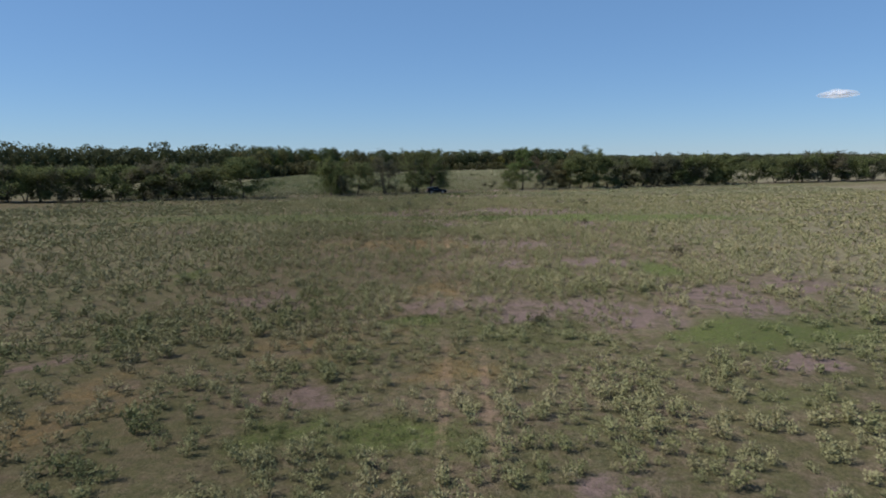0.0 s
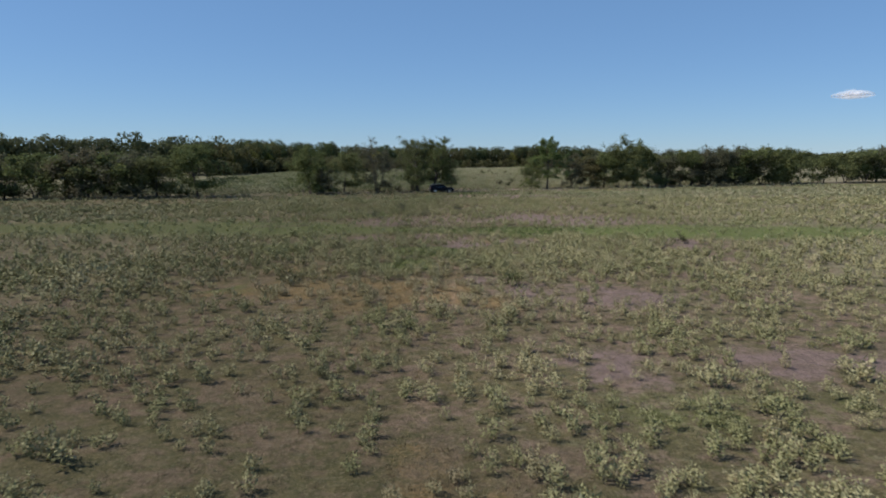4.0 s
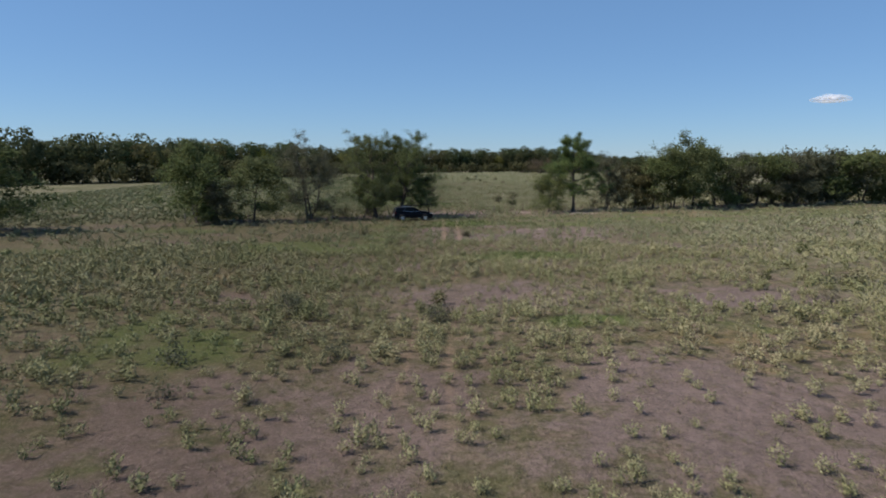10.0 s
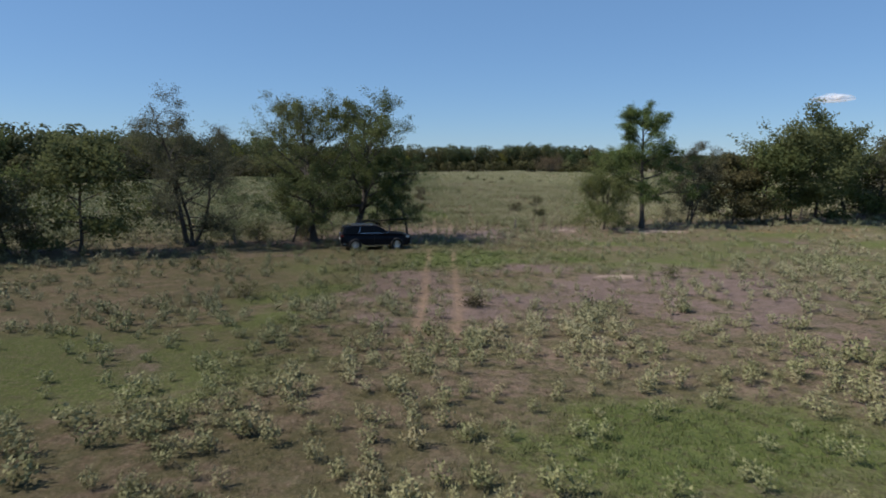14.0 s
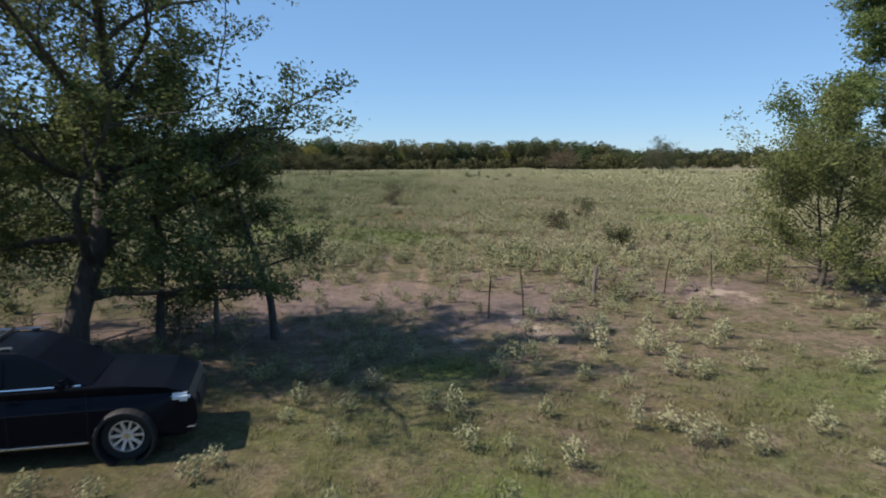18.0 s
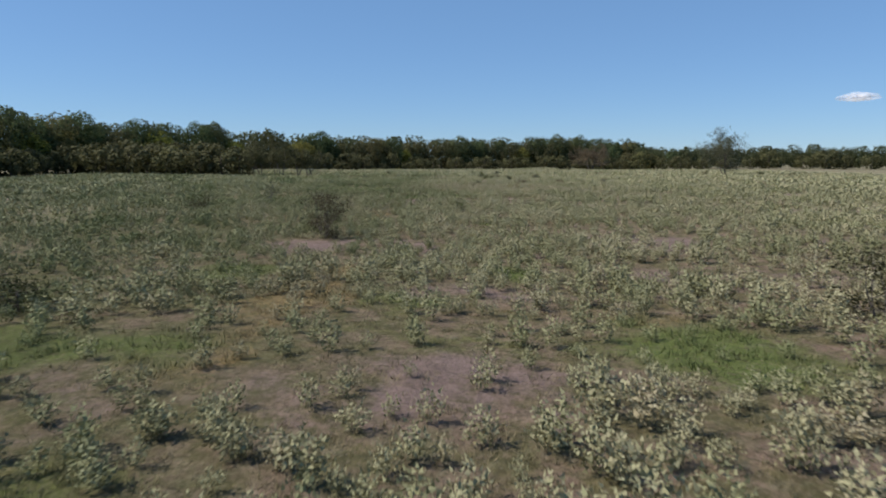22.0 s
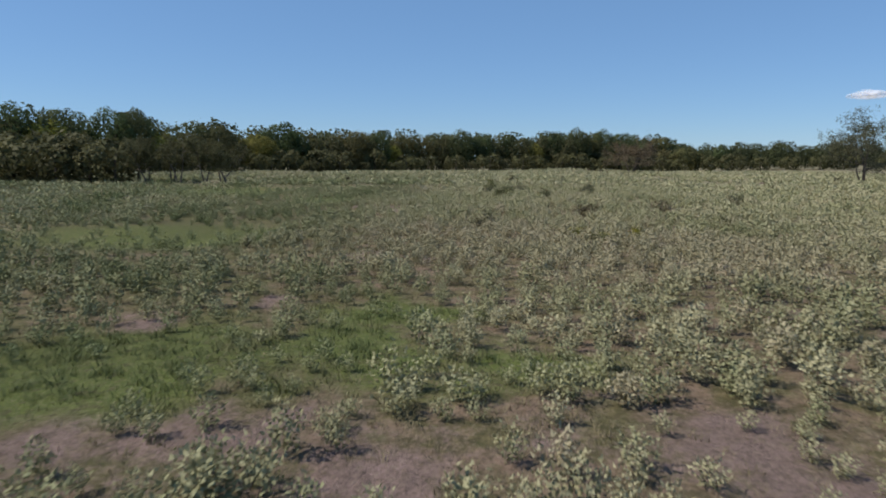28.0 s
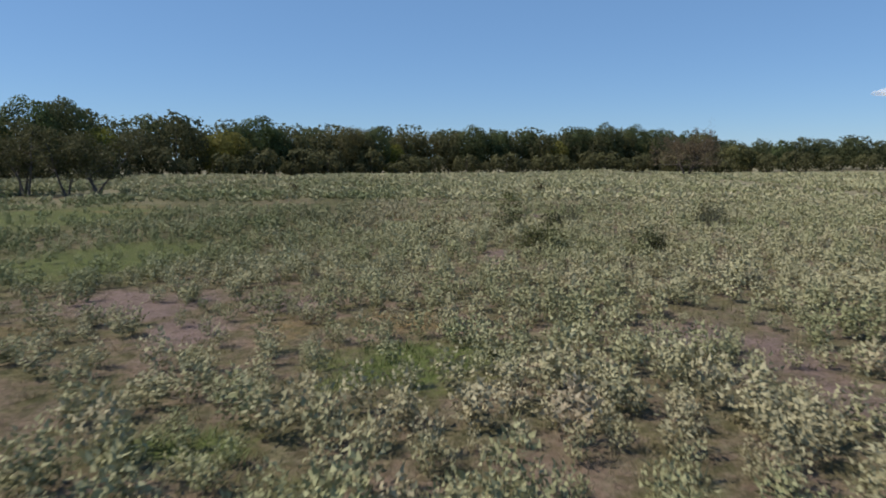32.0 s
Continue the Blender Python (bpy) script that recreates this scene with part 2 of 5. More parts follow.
BARE_6 = [
    (-2.6, 268.9, 1.3, 1.3), (0.9, 268.8, 2.1, 1.2), (5, 269.3, 2, 1.5), (-2.8, 277.4, 0.9, 0.8), (-5.5, 276.2, 0.9, 0.9), (-1.7, 286.7, 1.1, 1.4),
    (1, 286.3, 0.9, 0.8), (12.4, 296.6, 0.5, 1.5), (14.3, 305.1, 0.9, 4), (-2.9, 309.2, 1.1, 1.5), (-6, 312.4, 2.6, 1.8), (-1.6, 312.6, 1.6, 1.3),
    (3.8, 320, 0.7, 2.1), (7.9, 309.5, 1.3, 1.7), (8.3, 306.9, 0.6, 1.1), (6.4, 334.4, 1.1, 3.5), (12.3, 326.2, 1.2, 2.1),
]
GREEN_1 = [
    (-6.5, 21.6, 1.6, 1.2), (-2, 21.4, 2.8, 1.4), (15.8, 34.5, 5.6, 3.4), (16.1, 54.9, 1.8, 3.6), (-21, 51.9, 1.1, 4.1), (-2.8, 37.4, 1.6, 1),
    (-30.1, 99, 26.8, 8.1), (21.2, 96.4, 24.4, 4.7), (-19.3, 96.4, 13.1, 4.2), (3.7, 95, 9.8, 2.3), (-3.9, 82.4, 3.3, 2.2), (-4.6, 77, 1.8, 2.2),
    (-13.3, 70.3, 1.2, 0.6), (-10.2, 97.1, 6.6, 2.8), (3.9, 97, 7.5, 2.6),
]
GREEN_2 = [
    (-15.7, 117.2, 1.3, 4.9), (-11.7, 115.2, 2, 3.3), (4.4, 118.8, 2.3, 1.1), (11.1, 118.6, 1.3, 0.9), (-7.5, 110.1, 0.5, 0.7), (-14, 149.5, 7.7, 4.1),
    (4.6, 143.2, 4.2, 3), (-8.6, 155.6, 1.8, 2.1), (-0.6, 172, 4.5, 3.1), (-10.6, 160.8, 0.8, 2.2), (-4.9, 155.5, 1.3, 0.8), (11.9, 170.5, 3.9, 1.7),
    (-2.5, 174.6, 2, 2.5), (1.3, 175.6, 1.8, 3.5), (6.7, 172.9, 2.2, 1.5), (-4.7, 168.9, 1.7, 1.1), (0.2, 183.3, 1.6, 0.7),
]
GREEN_3 = [
    (4.2, 187.6, 0.4, 1.4), (-11.6, 211.6, 3.9, 5), (-3.4, 208.6, 3.3, 3.4), (18.1, 222.1, 3.3, 5.6), (-7.5, 218.3, 3.6, 1.7), (5.6, 219, 2.2, 2),
    (-5.5, 212.5, 1.7, 1.2), (2.4, 228.2, 1.4, 1.4), (-0.6, 223.2, 1, 0.6), (-6.8, 228.3, 1.6, 1.5), (3.1, 247.4, 0.5, 1.1), (2.4, 245, 0.5, 1.1),
]
GREEN_4 = [
    (0.2, 276.8, 2.0, 1.6), (-4.9, 272.2, 3.2, 3.3), (-4, 272.7, 2.5, 2.1), (-0.4, 273.2, 1.6, 2.8), (2.6, 272.3, 1.5, 1.4), (-13.5, 293.1, 6.6, 4.8),
    (-7.9, 294.8, 1, 2.2), (-24.5, 335.5, 6.9, 11.4), (-10.3, 320.4, 3.5, 4.9), (-0.2, 303.8, 1.3, 0.9), (1.8, 307.5, 1.6, 1.5), (-12, 292.5, 8, 2),
]
DRY = [
    (-7.7, 31.9, 2.9, 2.5), (-14.7, 23.9, 2.1, 3.9), (-0.5, 29.3, 2.5, 2.9), (-5.3, 67.9, 3.9, 3.1), (-1.6, 45.9, 2.1, 4), (-10.9, 75.4, 2.9, 1.7),
    (-3.6, 70.5, 3.3, 3.1), (0.8, 67.2, 1.3, 1.7), (-10.4, 69.6, 3.3, 1.9), (0.4, 89.5, 1.1, 1.2), (-17.1, 132.8, 2.5, 2.7), 
    (6.7, 176.9, 0.8, 1.5), (-3.9, 223.8, 1, 7), (-3.9, 228.7, 1.4, 1.8), (-2.9, 223.4, 1, 1.2), (-5.1, 252.8, 1.2, 4), (0, 292.5, 0.8, 0.9),
]
WEEDY_1 = [
    (-8.6, 36, 4.9, 2.8), (-16.1, 31.1, 3.1, 3.3), (-8.1, 37.5, 2.9, 1.6), (-2.7, 77.7, 10.3, 10.7), (-22.6, 71.8, 8.4, 7.6), (8.7, 47, 5.1, 3.3),
    (-12.1, 82.8, 7.5, 5.6), (7.5, 81.7, 8, 8.2), (6.8, 90.6, 1.7, 2.5), (17.4, 115.5, 6.8, 3.3), (-10.9, 128.8, 2.3, 3.7), (-13.4, 118, 1.5, 2.2),
    (0.7, 119.8, 2, 2), (7.5, 116.5, 1.2, 1.9), (9.1, 113.2, 1.7, 1.4), (-3.6, 116.6, 1.9, 1.9),
]
WEEDY_2 = [
    (-22.5, 134.5, 16.4, 17.1), (-2.6, 137.2, 1.6, 4.9), (2.4, 136, 3.2, 3.7), (-8.7, 168.3, 1.8, 2.8), (-7.2, 156.5, 1.5, 1.4), (1, 156.7, 0.6, 1.2),
    (4.7, 156.5, 1.4, 1.4), (5.1, 187.8, 3, 7.1), (-6.1, 171.9, 1.1, 1.6), (5, 185.4, 1.8, 1.4), (-5, 199.6, 1.8, 4.8), (4.1, 200.2, 3.3, 5.3),
]
WEEDY_3 = [
    (0.1, 210.9, 0.7, 2.4), (2.8, 210.8, 1.6, 2.5), (-4, 209.5, 1.1, 1.4), (5.5, 224.3, 1.2, 2.2), (-1.3, 225.4, 0.4, 0.9), (-2.3, 247.5, 0.7, 1.4),
    (-1.7, 244.5, 0.8, 0.7), (1, 245.3, 0.9, 1.4), (6.1, 248.5, 1.6, 4.5), (3.2, 251.7, 0.9, 1), (6.3, 272.1, 1.9, 2.2), (3.5, 275.6, 1.2, 1.8),
]
SAND = [
    (8.3, 165.9, 1.4, 1), (16.7, 190.7, 3.6, 1.2), (0.8, 186.5, 0.5, 0.2), (10.2, 191.5, 1, 1), (2.9, 187.6, 0.6, 0.8),
]
PALE = [
    (1.3, 289.8, 6.8, 7.4), (9.7, 285.8, 6.5, 6.7), (3.8, 290.2, 4.5, 4.6), (-4.8, 337.9, 3.4, 7.3), (2.6, 304.8, 2, 1.7), (5.7, 304.5, 1.8, 1.3),
]
WEEDY_ALL = WEEDY_1 + WEEDY_2 + WEEDY_3
ROAD = [(-20, 0.2), (19, 0.1), (30, 0.1), (42, -0.7), (69, -2.4), (112, -2.6), (136, -2.2), (160, -1.5), (170, -1.7), (193, -1.75), (199, -1.9), (212, -2.3), (224, -3.2), (260, -5.5), (420, -18)]
FENCE = [(-330, 95), (-160, 138), (-101, 154), (-88, 156.5), (-53, 163), (-33, 174), (-20, 178.3), (-10, 184), (4.5, 189.6), (13, 192.7),
         (17, 194), (35, 202.5), (69, 216.7), (86, 224), (140, 245), (330, 320)]


def blobs(x, y, rows, reach=1.25):
    """How far inside the patches a place lies, 0 to 1, with ragged rims."""
    wx, wy = x + 0.5 * wave(x, y, 3.5, 11) + 0.25 * wave(x, y, 1.2, 12), y + 0.5 * wave(x, y, 3.5, 13) + 0.25 * wave(x, y, 1.2, 14)
    out = np.zeros_like(x)
    for cx, cy, rx, ry in rows:
        d = np.hypot((wx - cx) / (rx * reach), (wy - cy) / (ry * reach))
        out = np.maximum(out, np.clip(1.5 * (1.15 - d), 0, 1))
    return out


def fence_y(x):
    return np.interp(x, [p[0] for p in FENCE], [p[1] for p in FENCE])


def cover(x, y):
    """Shares of bare soil, green grass, dry grass and wheel ruts at each place."""
    x, y = np.asarray(x, float), np.asarray(y, float)
    near = (np.abs(x) < 26) & (y > 15) & (y < 330)
    loose = np.where(near, 0.45, 1.0)
    bare = np.clip(1.3 * (wave(x * 0.45, y, 9.0, 21) + 0.5 * wave(x * 0.6, y, 3.5, 22) - 1.15), 0, 1) * loose
    green = np.clip(1.2 * (wave(x * 0.35, y, 12.0, 31) + 0.4 * wave(x * 0.6, y, 4.0, 32) - 1.1), 0, 1) * loose
    dry = np.clip(0.9 * (wave(x * 0.4, y, 10.0, 41) + 0.5 * wave(x, y, 3.0, 42) - 0.9), 0, 1) * loose
    bare = np.maximum(bare, blobs(x, y, BARE_1 + BARE_2 + BARE_3 + BARE_4 + BARE_5 + BARE_6))
    green = np.maximum(green, blobs(x, y, GREEN_1 + GREEN_2 + GREEN_3 + GREEN_4))
    short = y - fence_y(x)
    short = np.clip((short + 34) / 10, 0, 1) * np.clip((-3 - short) / 6, 0, 1) * np.clip((x + 16) / 8, 0, 1)
    green = np.maximum(green, short * np.clip(0.46 + 0.25 * wave(x * 0.5, y, 5.0, 33), 0, 1))   # short green grass before the fence
    dry = np.maximum(dry, blobs(x, y, DRY))
    dry = np.clip(dry * (0.75 + 0.45 * wave(x, y, 1.8, 25) + 0.3 * wave(x, y, 5.0, 26)), 0, 1)
    bare = np.clip(bare * (1 - 0.75 * blobs(x, y, DRY)) * (0.78 + 0.40 * wave(x, y, 2.0, 23) + 0.22 * wave(x, y, 6.5, 24)), 0, 1)
    cx = np.interp(y, [p[0] for p in ROAD], [p[1] for p in ROAD])
    rut = np.maximum(np.exp(-((x - cx - 0.8) / 0.3) ** 2), np.exp(-((x - cx + 0.8) / 0.3) ** 2))
    worn = np.clip(0.42 + 0.5 * wave(x * 0 + cx, y, 14.0, 51), 0.1, 0.9) * np.clip(np.abs(y - 183) / 10, 0.25, 1) + 0.8 * np.exp(-((y - 165) / 9.0) ** 2) + 0.25 * np.exp(-((y - 196) / 5.0) ** 2)
    rut = rut * np.clip(worn, 0, 1) * (y > 10) * np.clip((230 - y) / 16, 0, 1) * np.clip((199 - y) / 4, 0.5, 1)
    rut = np.maximum(rut, 0.9 * blobs(x, y, SAND))
    off = np.abs(y - fence_y(x) - 0.8)
    lane = np.exp(-(off / 3.0) ** 2)
    bare = np.maximum(bare, 0.8 * lane * np.clip(0.7 + 0.5 * wave(x, y, 6.0, 52), 0, 1))
    return bare, green * (1 - 0.6 * bare), dry * (1 - 0.7 * bare), rut


def weed_density(x, y):
    """Share of the ground under tall weeds."""
    bare, green, dry, rut = cover(x, y)
    beyond = np.clip((y - fence_y(x) - 5) / 12, 0, 1)
    d = 0.52 + 0.12 * beyond + 0.20 * wave(x * 0.35, y, 7.0, 81) + 0.24 * wave(x * 0.7, y, 2.6, 82)
    d = np.maximum(d, blobs(x, y, PALE + WEEDY_ALL) * (0.86 + 0.22 * wave(x * 0.75, y, 2.4, 82)))
    d = np.clip(d + 0.2 * np.clip((y - 283) / 8, 0, 1) * np.clip((x + 6) / 8, 0, 1), 0.08, 1)
    s = y - fence_y(x)
    d = d * (1 - 0.55 * np.clip((s + 30) / 10, 0, 1) * np.clip((4 - s) / 5, 0, 1))   # grazed grass before the fence
    d = d * (1 - 0.86 * bare) * (1 - 0.80 * green) * (1 - 0.72 * dry) * (1 - 0.85 * rut * np.clip((199 - y) / 4, 0.35, 1)) + 0.05
    car_stand = (np.abs(x + 6.7) < 3.0) & (np.abs(y - 179.2) < 1.6)
    return np.where(car_stand, 0, np.clip(d, 0, 1))


def green_shade(x, y):
    """Greener ground west of the track, its backlit dimness painted into the colour."""
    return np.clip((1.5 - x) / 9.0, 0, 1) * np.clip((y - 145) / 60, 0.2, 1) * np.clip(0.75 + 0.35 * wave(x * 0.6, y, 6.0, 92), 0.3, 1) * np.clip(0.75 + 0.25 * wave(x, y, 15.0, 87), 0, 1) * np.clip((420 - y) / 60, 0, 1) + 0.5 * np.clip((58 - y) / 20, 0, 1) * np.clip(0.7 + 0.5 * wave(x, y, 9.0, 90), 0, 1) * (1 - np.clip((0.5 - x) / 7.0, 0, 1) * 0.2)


def west_shade(x, y):
    """Backlit dimness of the west side, painted in as far as the fence."""
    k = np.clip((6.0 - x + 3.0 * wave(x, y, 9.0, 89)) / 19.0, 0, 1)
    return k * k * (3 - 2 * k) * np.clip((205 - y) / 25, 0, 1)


def rise(x, y):
    """The broad swell of the first field down to the fence, and the slope before the wood."""
    s = y - fence_y(x) + 187.0
    k = np.clip((s - 120) / 60, 0, 1)
    f, e = np.clip((y - 425) / 90, 0, 1), np.clip((125 - x) / 60, 0, 1)
    dip = 1.7 * f * f * (3 - 2 * f) * e * e * (3 - 2 * e)   # the ground falls towards the wood
    return 0.5 * (1 - k * k * (3 - 2 * k)) + 0.5 * np.exp(-((s - 97) / 25.0) ** 2) - dip


def ground_z(x, y):
    x, y = np.asarray(x, float), np.asarray(y, float)
    z = 0.10 * wave(x, y, 22.0, 61) + 0.05 * wave(x, y, 7.0, 62) + 0.012 * wave(x, y, 2.2, 63)
    z = z + 1.1 * np.exp(-((x - 32) / 16.0) ** 2 - ((y - 462) / 7.0) ** 2)
    return z * np.clip((900 - np.hypot(x, y - 150)) / 400, 0, 1) * np.clip(1.4 - 2.0 * np.exp(-((x + 6.7) / 4.0) ** 2 - ((y - 179) / 4.0) ** 2), 0.15, 1) + rise(x, y)


def steps(dense_lo, dense_hi, gap, lo, hi):
    mid = np.arange(dense_lo, dense_hi + gap / 2, gap)
    def out(a, far):
        r, g, here = [], gap, a
        while abs(here - a) < abs(far - a):
            g *= 1.09
            here += g if far > a else -g
            r.append(here)
        return r
    return np.array(out(dense_lo, lo)[::-1] + list(mid) + out(dense_hi, hi))


gx, gy = steps(-26, 26, 0.9, -4800, 4800), steps(8, 330, 0.9, -4800, 4800)
gx = np.sort(np.concatenate([gx[(gx < -6) | (gx > 3)], np.arange(-5.8, 2.9, 0.25)]))
GX, GY = np.meshgrid(gx, gy)
GX, GY = GX.ravel(), GY.ravel()
idx = np.arange(len(GX)).reshape(len(gy), len(gx))
quads = np.stack([idx[:-1, :-1], idx[:-1, 1:], idx[1:, 1:], idx[1:, :-1]], -1).reshape(-1, 4)
c_bare, c_green, c_dry, c_rut = cover(GX, GY)
ground_mesh = quad_mesh("ground", np.stack([GX, GY, ground_z(GX, GY)], 1), quads, True, bare=c_bare, green=c_green, dry=c_dry, rut=c_rut, weedy=weed_density(GX, GY) * np.clip(np.maximum((np.abs(GX) - 12) / 16, (GY - 345) / 20), 0.15, 1), green_shade=green_shade(GX, GY), west_shade=west_shade(GX, GY), sand=blobs(GX, GY, SAND))

m, nd, lk, b = material("pasture_soil_and_turf")
co = nd.new("ShaderNodeTexCoord").outputs["Object"]
fine, mid, big = (noise_node(nd, lk, s, 6.0, 0.7, co) for s in (9.0, 1.6, 0.22))
grain = noise_node(nd, lk, 30.0, 4.0, 0.75, co)
patchy = noise_node(nd, lk, 3.2, 9.0, 0.72, co)
sward = mix(nd, lk, ramp(nd, lk, patchy, 0.40, 0.60), (0.062, 0.064, 0.026), (0.150, 0.128, 0.062))
crust = mix(nd, lk, ramp(nd, lk, patchy, 0.40, 0.60), (0.140, 0.098, 0.072), (0.258, 0.182, 0.138))
mottle = noise_node(nd, lk, 0.9, 7.0, 0.68, co)
turf = mix(nd, lk, ramp(nd, lk, mottle, 0.45, 0.57), sward, crust)
turf = mix(nd, lk, ramp(nd, lk, big, 0.4, 0.65, 0.0, 0.4), turf, (0.118, 0.108, 0.052))
grass = mix(nd, lk, ramp(nd, lk, fine, 0.3, 0.7), (0.064, 0.104, 0.020), (0.136, 0.168, 0.042))
straw = mix(nd, lk, ramp(nd, lk, fine, 0.3, 0.7), (0.180, 0.122, 0.050), (0.300, 0.205, 0.095))
soil = mix(nd, lk, ramp(nd, lk, mid, 0.3, 0.7), (0.140, 0.100, 0.090), (0.268, 0.190, 0.175))
soil = mix(nd, lk, ramp(nd, lk, grain, 0.42, 0.62, 0.0, 0.55), soil, (0.130, 0.100, 0.072))
red = mix(nd, lk, fine, (0.26, 0.172, 0.118), (0.37, 0.255, 0.178))


def share(name, lo, hi):
    n = math_node(nd, lk, "ADD", attribute(nd, name), math_node(nd, lk, "MULTIPLY", math_node(nd, lk, "SUBTRACT", math_node(nd, lk, "MULTIPLY", math_node(nd, lk, "ADD", fine, mid), 0.5), 0.5), 2.8))
    return ramp(nd, lk, n, lo, hi)


col = mix(nd, lk, share("green", 0.2, 0.85), turf, grass)
col = mix(nd, lk, share("dry", 0.25, 0.95), col, straw)
col = mix(nd, lk, share("bare", 0.22, 0.75), col, soil)
col = mix(nd, lk, share("rut", 0.35, 1.1), col, red)
col = mix(nd, lk, share("sand", 0.4, 0.9), col, (0.44, 0.345, 0.275))
tops = noise_node(nd, lk, 2.3, 5.0, 0.7, co)
open_soil = math_node(nd, lk, "SUBTRACT", 1.0, math_node(nd, lk, "MAXIMUM", share("bare", 0.2, 0.8), share("rut", 0.2, 0.8)))
leafy = math_node(nd, lk, "MULTIPLY", open_soil, ramp(nd, lk, math_node(nd, lk, "ADD", attribute(nd, "weedy"), math_node(nd, lk, "MULTIPLY", tops, 2.0)), 1.15, 1.65, 0.0, 0.8))
col = mix(nd, lk, leafy, col, (0.255, 0.238, 0.148))
# west side dimmed in the colour, as if seen against the sun
shaded_soil = mix(nd, lk, 1.0, col, (0.55, 0.52, 0.46), "MULTIPLY")
col = mix(nd, lk, math_node(nd, lk, "MULTIPLY", attribute(nd, "west_shade"), 0.85), col, shaded_soil)
# random dark flecks, painted for the shadows between tufts
shadow_flecks = noise_node(nd, lk, 4.2, 8.0, 0.72, co)
col = mix(nd, lk, math_node(nd, lk, "MULTIPLY", math_node(nd, lk, "ADD", math_node(nd, lk, "MULTIPLY", open_soil, 0.7), 0.3), ramp(nd, lk, shadow_flecks, 0.53, 0.60, 0.0, 0.75)), col, (0.076, 0.066, 0.034))
litter = noise_node(nd, lk, 13.0, 8.0, 0.8, co)
col = mix(nd, lk, ramp(nd, lk, litter, 0.53, 0.61, 0.0, 0.5), col, (0.275, 0.225, 0.165))
col = mix(nd, lk, ramp(nd, lk, litter, 0.47, 0.39, 0.0, 0.6), col, (0.055, 0.048, 0.026))
# dark greens that carry the painted dimness of the greener west
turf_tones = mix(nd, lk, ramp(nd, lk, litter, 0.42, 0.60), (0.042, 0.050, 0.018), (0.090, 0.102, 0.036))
col = mix(nd, lk, math_node(nd, lk, "MULTIPLY", math_node(nd, lk, "MULTIPLY", attribute(nd, "green_shade"), open_soil), 0.75), col, turf_tones)
lk.new(mix(nd, lk, ramp(nd, lk, grain, 0.3, 0.7, 0.0, 0.3), col, (0.07, 0.06, 0.035)), b.inputs["Base Color"])
b.inputs["Roughness"].default_value = 0.95
b.inputs["Specular IOR Level"].default_value = 0.1
clumps = noise_node(nd, lk, 1.9, 3.0, 0.55, co)
relief = math_node(nd, lk, "ADD", math_node(nd, lk, "MULTIPLY", ramp(nd, lk, clumps, 0.30, 0.75), 2.0), math_node(nd, lk, "ADD", fine, grain))
bump(nd, lk, b, relief, 0.8, 0.05)
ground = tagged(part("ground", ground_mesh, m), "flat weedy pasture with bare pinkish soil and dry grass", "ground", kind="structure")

# ---- trees ----
def tube(points, radii, sides=5):
    """A tapered tube along points: vertices and quads."""
    p, r = np.asarray(points, float), np.asarray(radii, float)
    t = np.gradient(p, axis=0)
    t /= np.linalg.norm(t, axis=1, keepdims=True) + 1e-9
    u = np.cross(t, np.array([0.31, 0.87, 0.12]))
    u /= np.linalg.norm(u, axis=1, keepdims=True) + 1e-9
    v = np.cross(t, u)
    a = np.arange(sides) * 2 * np.pi / sides
    ring = p[:, None] + r[:, None, None] * (np.cos(a)[None, :, None] * u[:, None] + np.sin(a)[None, :, None] * v[:, None])
    k = np.arange(len(p) - 1)[:, None] * sides
    i, j = np.arange(sides)[None], (np.arange(sides)[None] + 1) % sides
    q = np.stack([k + i, k + j, k + sides + j, k + sides + i], -1).reshape(-1, 4)
    return ring.reshape(-1, 3), q


def joined(pieces):
    vs, qs, n = [], [], 0
    for v, q in pieces:
        vs.append(v)
        qs.append(q + n)
        n += len(v)
    return np.concatenate(vs), np.concatenate(qs)


def leaf_blades(rng, centres, length, width, face, droop=0.35):
    """One pointed leaf at each centre, turned at random about the way that its clump faces."""
    n = len(centres)
    d = rng.normal(size=(n, 3))
    d[:, 2] = d[:, 2] * 0.7 - droop
    d = unit(d)
    s = unit(np.cross(d, face + rng.normal(size=(n, 3)) * 0.45))
    ll, ww = length * rng.uniform(0.6, 1.3, (n, 1)), width * rng.uniform(0.6, 1.3, (n, 1))
    c = np.asarray(centres)
    v = np.stack([c - d * ll * 0.4 + s * ww * 0.55, c + d * ll * 0.6, c - d * ll * 0.4 - s * ww * 0.55], 1).reshape(-1, 3)
    return v, np.arange(3 * n).reshape(n, 3)


def limb(rng, start, way, length, bend, n=6, lift=0.0):
    pts, d = [np.array(start, float)], np.array(way, float)
    for _ in range(n):
        d = d + rng.normal(size=3) * bend + np.array([0, 0, lift])
        d /= np.linalg.norm(d)
        pts.append(pts[-1] + d * length / n)
    return np.array(pts)


